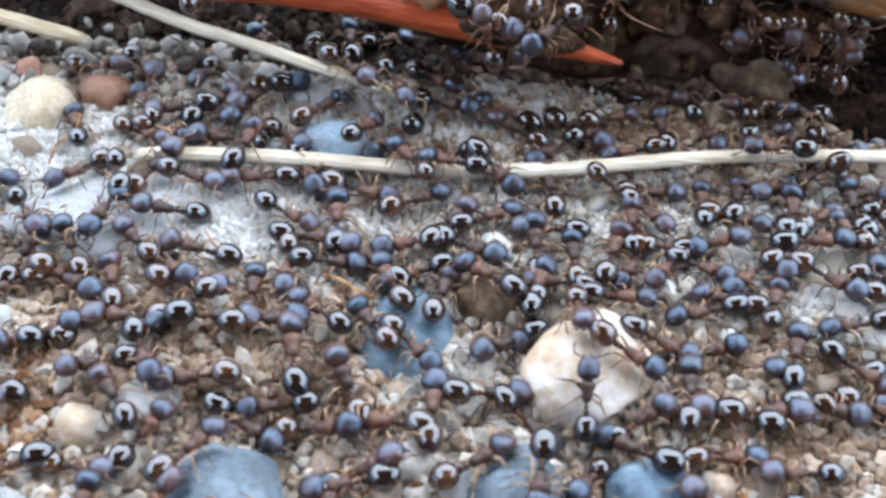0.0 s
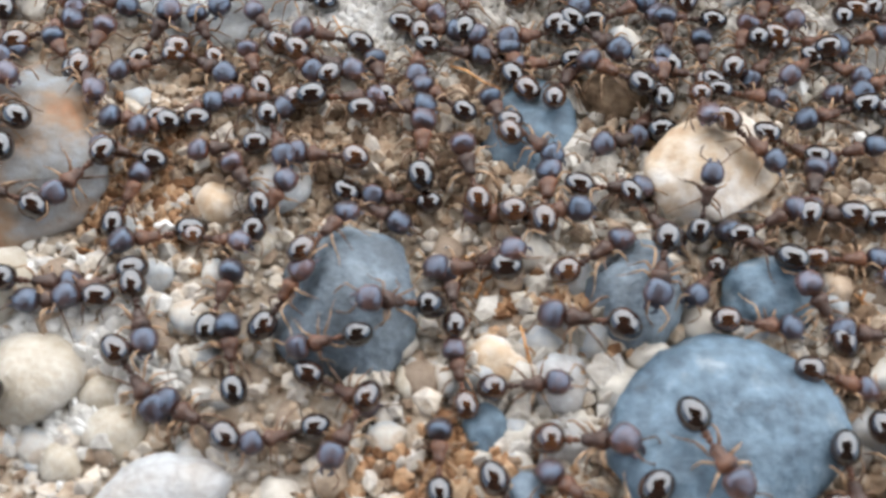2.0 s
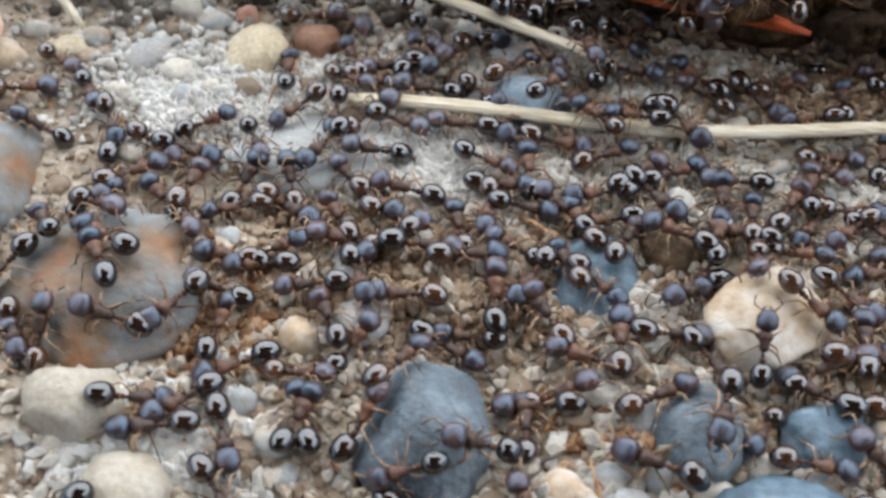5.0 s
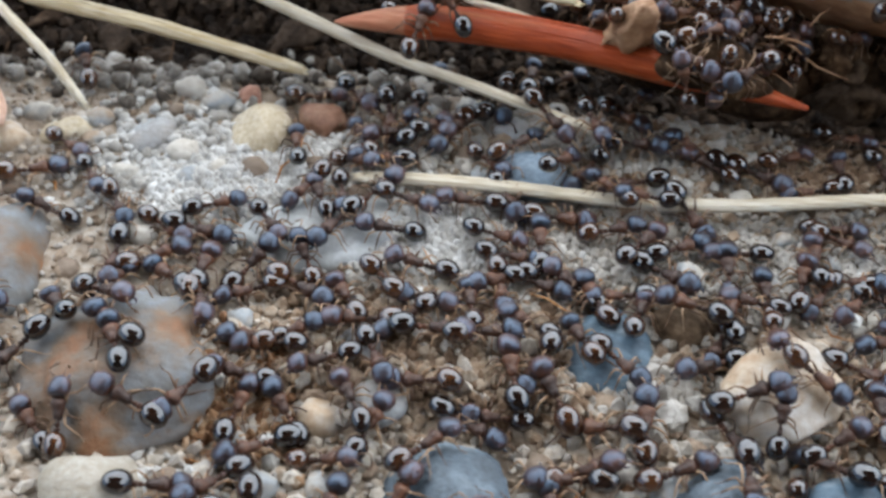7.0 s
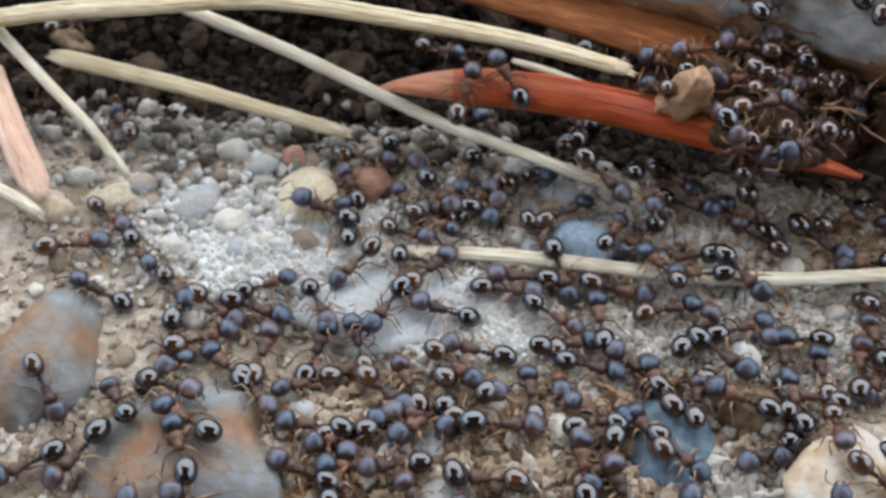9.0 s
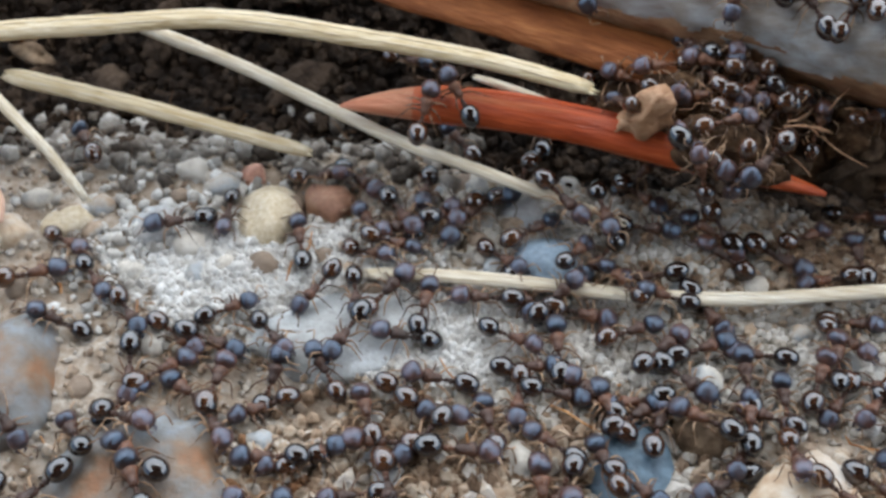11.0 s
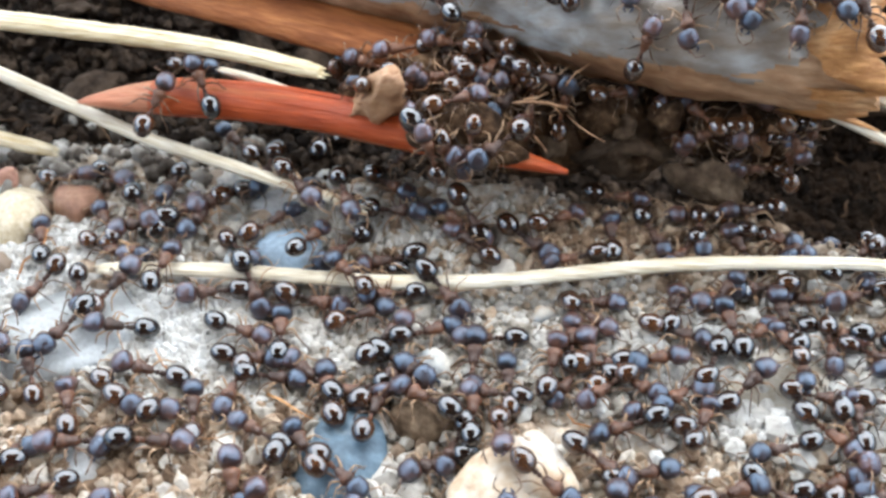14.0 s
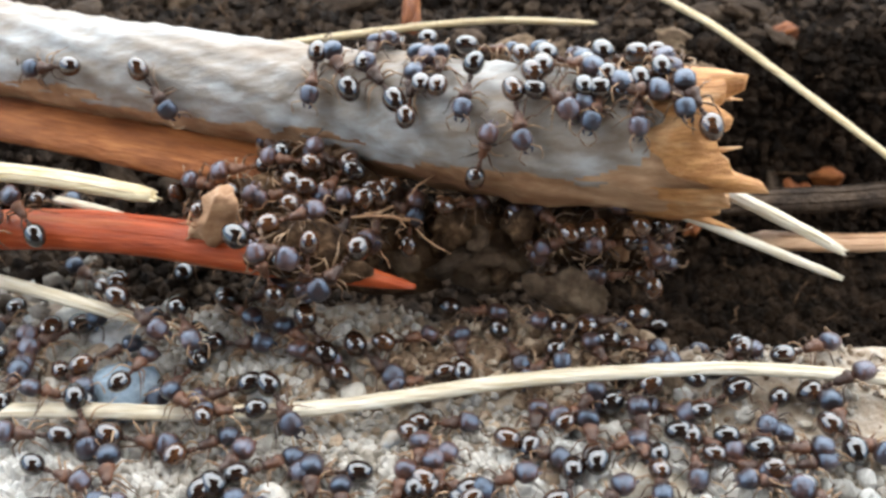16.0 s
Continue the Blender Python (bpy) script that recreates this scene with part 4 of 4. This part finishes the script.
SWARM_F = [
    (8.3, 11.8, 84, -1), (4, 6.7, 124, 6.7), (2.4, 4.4, -98, 6.6), (-0.4, 5.4, -52, 2.3), (-2.2, 5.3, -9, 3.7),
    (-13.8, 7.5, 118, 2.3), (11, -6.3, -173, 2.4), (12.9, 5.8, 35, 2.1), (12.6, 2.5, -16, 2.4), (-19.5, 18.1, 15, -0.1),
    (15.8, 6, -105, 7.5), (17.3, 6, -137, 8.5), (10.9, 6.1, 109, 7.6), (2.9, -5.4, 171, 2.3), (16.2, -6.7, 166, 2.3),
    (14.7, -1.5, -58, 2.4), (4.6, 3.5, -139, 2), (-13.2, -2.8, 168, 1.9), (-14.5, -0.2, 18, 2.1), (-6.2, -3.3, -18, 1.9),
]
SWARM_G = [
    (6.9, -1, -70, 2.2), (8.5, 2.9, -44, 2.2), (15.3, 1.2, 140, 1.8), (15.2, -7.1, 82, 2.3), (9.5, -8.9, 117, 2.1),
    (23.2, -6.9, -151, 2.5), (27.4, -1.2, -177, 2), (25.8, -3.4, 88, 2.2), (23.9, -2.6, 67, 2.5), (28.5, -8.8, -36, 2.3),
    (24.1, -8.2, 68, 2.5), (0.1, 0.9, -26, 2.3), (3.9, 2.8, -119, 2.2), (12.3, 4.1, -42, 1.9), (10.3, 17.3, 10, 0.1),
    (26, 6.3, -23, 14), (27.7, 2.5, -167, 6.8), (1.2, 16.6, -15, -0.5), (2.4, 6, 74, 5.1), (4, 10.7, 132, -0.7),
]
SWARM_H = [
    (10.2, 11.9, 10, -1.1), (14.6, 9.4, 115, 7.8), (19.1, 6.6, -21, 8.9), (26.4, -11, -37, 2.4),
    (21.6, -10.2, 9, 2.2), (3.1, -7, -14, 2.4), (7.9, -5.9, -12, 2.2), (18.2, 1.1, -41, 2.1), (28.8, 12.4, 12, -5.9),
    (31.5, 11.7, 165, -7.5), (14.3, 3.4, -29, 6.3), (16.1, 9.8, -101, 14), (4.5, 13.8, 161, 10.8), (9.3, 11.7, -53, 11.1),
    (20.6, 9.1, 87, 14), (24.3, 6.0, -89, 14), (25.4, 8.6, 87, 14), (28.7, 22.1, 172, 2.5),
]
SWARM_I = [
    (28.9, 5.4, -111, 14), (28, 7.2, -76, 14), (34.8, 21.1, 8, 2.4), (6.8, 5, -109, 6.7), (14.6, 8, 117, 7.2),
    (19.9, -0.3, -171, 2.5), (8.7, 0.8, 58, 2.8), (10, 0.9, -134, 3.7), (12.2, -0.1, -178, 2.2), (6.3, -3.4, -25, 2.3),
    (26.9, -3.8, 34, 2.3), (32.2, -4.2, -2, 1.9), (33.5, -5.3, 11, 1.9), (36, -4.5, -44, 2.1), (25.7, -2, -155, 2.1),
    (23.9, -4.1, -21, 2.3), (16.1, -4.1, 179, 2.2), (19.5, -3.9, 81, 2.2), (30.3, -3.8, -29, 1.6), (31.1, -1.9, -163, 2.1),
]
SWARM_J = [
    (22.4, 3.6, -24, 4.9), (16.8, 7.9, 143, 8.1), (33.2, 15.8, 3, -6.7), (32.2, 1.8, -36, 5.8), (19.8, 22.8, -101, 3.1),
]
SWARM_K = [
    (29.6, 6.6, 20, 14), (30.4, 8.1, -100, 14), (27.1, 8.7, 95, 14), (28.6, 9.2, 140, 14), (26.3, 7.7, -40, 14),
    (24.9, 9.4, 60, 14), (30.1, 5.6, -70, 14), (27.3, 5.9, -120, 14), (23.2, 9.8, 10, 14), (18.6, 10.6, 75, 14), (19.2, 12.2, -80, 14),
    (17.3, 10.2, 100, 14), (20.9, 10.2, -95, 14), (21.4, 8.6, 80, 14), (22.4, 7.5, -100, 14), (20.3, 8.2, 65, 14), (18.9, 9.0, 120, 14),
    (25.6, 6.4, -60, 14), (27.0, 7.4, 85, 14), (28.6, 6.0, -15, 14), (31.0, 5.2, 110, 14),
]
CATALOGUE = SWARM_K + SWARM_A + SWARM_B + SWARM_C + SWARM_D + SWARM_E + SWARM_F + SWARM_G + SWARM_H + SWARM_I + SWARM_J


CLOD = (15.5, 7.6, 2.6)
v, f = stone_verts(5.2, 2.3, 2.9, 77, 0.35, 4, 4)
clod = new("soil_clod", mesh_of("soil_clod", v, f, M_CLOD))
SPILL = (15.4, 4.3, 4.1)
v, f = stone_verts(2.5, 1.3, 1.3, 78, 0.4, 4, 4)
spill = new("soil_clod", mesh_of("soil_clod", v, f, M_CLOD))
spill.matrix_world = pose(SPILL[0] * MM, SPILL[1] * MM, SPILL[2] * MM, 20, 8, -18)
tagged(spill, "dark crumbly soil spilled over the red husk", "soil")
clod.matrix_world = pose(CLOD[0] * MM, CLOD[1] * MM, CLOD[2] * MM, 0, 8, -12)
tagged(clod, "dark crumbly clod of soil and bark covered with ants", "soil")
BANK = (27.2, 6.0, 2.5)
v, f = stone_verts(4.0, 1.3, 1.5, 79, 0.5, 4, 9)
bank = new("soil_clod", mesh_of("soil_clod", v, f, M_CLOD))
bank.matrix_world = pose(BANK[0] * MM, BANK[1] * MM, BANK[2] * MM, -15, 6, -16)
tagged(bank, "brown crumbly soil packed under the torn twig", "soil")
v, f = stone_verts(1.7, 1.1, 1.7, 80, 0.45, 4, 5)
lump = new("soil_clod", mesh_of("soil_clod", v, f, M_CLOD))
lump.matrix_world = pose(21.6 * MM, 6.6 * MM, 2.6 * MM, -10, 0, -16)
tagged(lump, "brown soil lump between bark chips and the twig", "soil")
bpy.context.view_layer.update()
DEPS = bpy.context.evaluated_depsgraph_get()


def ant_parts():
    """The bits of one ant in its own space, as (vertices, faces, material)."""
    first = build_ant()
    bpy.context.view_layer.update()
    out = []
    for o in first.children_recursive:
        me, m = o.data, first.matrix_world.inverted() @ o.matrix_world
        co = np.array([(m @ v.co)[:] for v in me.vertices])
        out.append((co, [tuple(p.vertices) for p in me.polygons], me.materials[0]))
    return first, out


def build_crowd(bits, poses, label):
    """Ants past counting: one object."""
    mats = [M_GASTER, M_HEAD, M_THORAX, M_DARK_LEG]
    verts, faces, slots, k = [], [], [], 0
    for m in poses:
        r, t = np.array(m.to_3x3()) * ANT_SIZE * 0.92, np.array(m.translation)
        for co, fs, mat in bits:
            verts.append(co @ r.T + t)
            faces += [tuple(i + k for i in f) for f in fs]
            slots += [3 if mat is M_LEG else mats.index(mat)] * len(fs)
            k += len(co)
    me = bpy.data.meshes.new("ant_crowd")
    me.from_pydata([tuple(v) for v in np.concatenate(verts)], [], faces)
    for m in mats:
        me.materials.append(m)
    me.polygons.foreach_set("material_index", slots)
    me.shade_smooth()
    tagged(new("ant_crowd", me), label, "ants", kind="stuff")


def bare_grit(x, y):
    """The white drift, the slab's upper side and the white patch, which the ants go round."""
    return (math.hypot((x + 4.6) / 4.0, (y - 0.2) / 1.7) < 1 or math.hypot((x - 4.2) / 1.9, (y + 3.4) / 2.0) < 1
            or math.hypot((x - 0.6) / 1.7, (y + 2.4) / 1.0) < 1)


def place_ants():
    rng = np.random.RandomState(31)
    rnd = random.Random(4)
    spots = [p for p in CATALOGUE if not bare_grit(p[0], p[1])]
    listed = len(spots)
    tries = 0
    while len(spots) < 300 and tries < 30000:
        tries += 1
        zone = rnd.random()
        if zone < 0.12:
            x, y = rnd.triangular(-6, 28, 25), rnd.uniform(-24, -15)
        elif zone < 0.82:
            x, y = rnd.triangular(-16, 32, 25), rnd.uniform(-14, -2)
        else:
            x, y = rnd.uniform(-3, 36), rnd.uniform(-2, 3)
        if bare_grit(x, y) or (18 < x < 34 and -2.0 < y < 0.1) or (-11 < x < -3.5 and -0.6 < y < 3.5) or (x < 0 and y < -14.5) or math.hypot(x - 17, y + 20.7) < 4:
            continue
        if min((math.hypot(x - a, y - b) for a, b, *_ in spots), default=9) < 1.5:
            continue
        spots.append((round(x, 2), round(y, 2), rnd.uniform(0, 360), 14.0))
    first, bits = ant_parts()
    for i, (x, y, d, top) in enumerate(spots):
        m = stance(x, y, d, top)
        if i == 0:
            a = first
            a.scale = (ANT_SIZE,) * 3
            a.matrix_basis = m @ Matrix.Diagonal((ANT_SIZE, ANT_SIZE, ANT_SIZE, 1))
        else:
            a = copy_thing(first, m)
            a.scale = (ANT_SIZE * rng.uniform(0.9, 1.1),) * 3
        bend = rng.normal(0, 1, 5)
        for o in a.children_recursive:
            kind = o.name.split(".")[0]
            turn = {"gaster": (0, bend[0] * 9, bend[1] * 10), "head": (bend[2] * 5, bend[3] * 8, bend[4] * 12)}.get(kind)
            if kind in ("leg", "antenna"):
                turn = (rng.normal(0, 5), rng.normal(0, 6), rng.normal(0, 14))
            if turn:
                o.matrix_basis = o.matrix_basis @ pose(0, 0, 0, *turn)
        ANTS.append((a, x, y, d, top, i >= listed))
    heap = []
    for _ in range(4000):
        if len(heap) == 12:
            break
        u = Vector(rng.normal(size=3)).normalized()
        u.z = abs(u.z)
        o = Vector(CLOD) + Vector((u.x * 9, u.y * 7, u.z * 8))
        hit, place, nor, _, ob, _ = scene.ray_cast(DEPS, o * MM, (Vector(CLOD) - o).normalized())
        if not hit or "clod" not in ob.name or nor.y > 0.5 or any((place - q.translation).length < 0.95 * MM for q in heap):
            continue
        fwd = nor.cross(Vector(rng.normal(size=3))).normalized()
        m = Matrix((fwd, nor.cross(fwd), nor)).transposed().to_4x4()
        m.translation = place + nor * rng.uniform(-0.05, 0.25) * MM
        heap.append(m)
    for n in range(1200):
        if len(heap) == 28:
            break
        if n < 300 and len(heap) > 15:
            continue
        o = Vector(SPILL if n < 300 else BANK) + Vector((rng.uniform(-2.8, 0.8 if n < 300 else 3.6), -6, rng.uniform(3, 9)))
        hit, place, nor, _, ob, _ = scene.ray_cast(DEPS, o * MM, Vector((0, 0.74, -0.66)))
        if not hit or "clod" not in ob.name or any((place - q.translation).length < 0.9 * MM for q in heap):
            continue
        fwd = nor.cross(Vector(rng.normal(size=3))).normalized()
        m = Matrix((fwd, nor.cross(fwd), nor)).transposed().to_4x4()
        m.translation = place
        heap.append(m)
    # more of them on the near side of the twig
    for _ in range(3000):
        if len(heap) > 33:
            break
        o = Vector((rng.normal(16.6, 2.8), -14, rng.uniform(17, 27)))
        hit, place, nor, _, ob, _ = scene.ray_cast(DEPS, o * MM, Vector((rng.uniform(-0.1, 0.1), 0.74, -0.66)).normalized())
        if not hit or place.y < 4.5 * MM or place.z < 3 * MM or "husk" in ob.name or any((place - q.translation).length < 1.0 * MM for q in heap):
            continue
        fwd = nor.cross(Vector(rng.normal(size=3))).normalized()
        m = Matrix((fwd, nor.cross(fwd), nor)).transposed().to_4x4()
        m.translation = place
        heap.append(m)
    build_crowd(bits, heap, "dense heap of glossy dark ants clinging to each other")
    # past the counted ones, more ants pack the gaps of the swarm
    press, taken = [], [(x, y) for x, y, *_ in spots]
    while len(press) < 26:
        x, y = rnd.triangular(14, 35, 28), rnd.uniform(-13, 1.5)
        if min(math.hypot(x - a, y - b) for a, b in taken) < 1.15 or -2.0 < y < 0.1:
            continue
        taken.append((x, y))
        press.append(stance(x, y, rnd.uniform(0, 360)))
    build_crowd(bits, press, "ants pressed together in the gaps of the swarm")


place_ants()


def stride(a, times, moving):
    """Legs swing in two sets of three while the ant walks."""
    legs = [o for o in a.children if o.name.startswith("leg")]
    for n, o in enumerate(legs):
        base, set_a = o.matrix_basis.copy(), (n // 3 + n % 3) % 2 == 0
        rows = []
        for t, go in zip(times, moving):
            s = math.sin(t * 2 * math.pi * 2.4 + (0 if set_a else math.pi)) * go
            lift = max(0.0, math.cos(t * 2 * math.pi * 2.4 + (0 if set_a else math.pi))) * go
            side = 1 if n >= 3 else -1
            rows.append((t, base @ pose(0, 0, 0, side * 9 * lift, 0, side * 15 * s)))
        walk(o, rows)


# ants that walk across in plain view: (time, x, y) in millimetres, and the heading
TRAILS = [
    ([(0, -3.2, -12.5), (8.6, -3.0, -12.2), (10.5, 1.2, -5.9), (10.6, 1.6, -5.2), (10.8, 2.6, -3.5), (10.9, 2.6, -2.1), (11.0, 2.5, -1.8), (13.5, 2.5, -1.7), (14.6, 3.2, 1.2), (16, 3.3, 1.4)], 76),
    ([(0, 25.5, -1.0), (12.9, 25.4, -1.0), (14.1, 10.1, -0.4), (14.3, 6.6, -0.3), (14.5, 5.4, -0.1), (16, 5.2, 0.0)], 178),
]


def motions():
    """What stirs: most ants only shift on the spot, some walk; legs and feelers move."""
    rnd = random.Random(9)
    strollers = 0
    first_loose = next(i for i, q in enumerate(ANTS) if q[5])
    for i, (a, x, y, d, top, loose) in enumerate(ANTS):
        rows = []
        if loose and 0 <= i - first_loose < len(TRAILS):
            trail, heading = TRAILS[i - first_loose]
            times, moving = [0.1 * k for k in range(161)], []
            for k, t in enumerate(times):
                j = next((n for n in range(1, len(trail)) if trail[n][0] >= t), len(trail) - 1)
                (ta, xa, ya), (tb, xb, yb) = trail[j - 1], trail[j]
                u = min(1.0, max(0.0, (t - ta) / (tb - ta)))
                going = 0 < u < 1 and math.hypot(xb - xa, yb - ya) > 0.3
                moving.append(1.0 if going else 0.0)
                if k % 2 == 0 or going:
                    rows.append((t, stance(xa + (xb - xa) * u, ya + (yb - ya) * u, heading + rnd.gauss(0, 2))))
            walk(a, rows)
            stride(a, times[::2], moving[::2])
        elif loose and strollers < 34 and y < 3:
            strollers += 1
            t0 = rnd.uniform(-2, 9)
            t1 = t0 + rnd.uniform(4, 7)
            pace, curl, px, py, h = rnd.uniform(1.6, 3.4), rnd.uniform(-9, 9), x, y, d
            times, moving = [0.1 * k for k in range(161)], []
            for k, t in enumerate(times):
                go = smoothstep(t0, t0 + 0.5, t) * (1 - smoothstep(t1 - 0.5, t1, t))
                moving.append(go)
                px, py, h = px + math.cos(radians(h)) * pace * go * 0.1, py + math.sin(radians(h)) * pace * go * 0.1, h + curl * go * 0.3
                if px < -15 or px > 34 or py < -23 or py > 3:
                    h += 9 * go
                if k % 4 == 0:
                    rows.append((t, stance(px, py, h)))
            walk(a, rows)
            keep = [k for k in range(161) if k in (0, 160) or max(moving[max(0, k - 1):k + 2]) > 0]
            stride(a, [times[k] for k in keep], [moving[k] for k in keep])
        else:
            t = 0.0
            while t < 16.0:
                rows.append((t, stance(x + rnd.gauss(0, 0.11), y + rnd.gauss(0, 0.11), d + rnd.gauss(0, 5), top)))
                t += rnd.uniform(0.6, 1.7)
            rows.append((16.0, rows[-1][1]))
            walk(a, rows)
        if i % 4 == 0:
            for o in a.children_recursive:
                if o.name.startswith("antenna"):
                    base, rows, t = o.matrix_basis.copy(), [], 0.0
                    while t < 16.0:
                        rows.append((t, base @ pose(0, 0, 0, rnd.gauss(0, 5), rnd.gauss(0, 12), rnd.gauss(0, 14))))
                        t += rnd.uniform(0.3, 0.9)
                    rows.append((16.0, rows[-1][1]))
                    walk(o, rows)


motions()
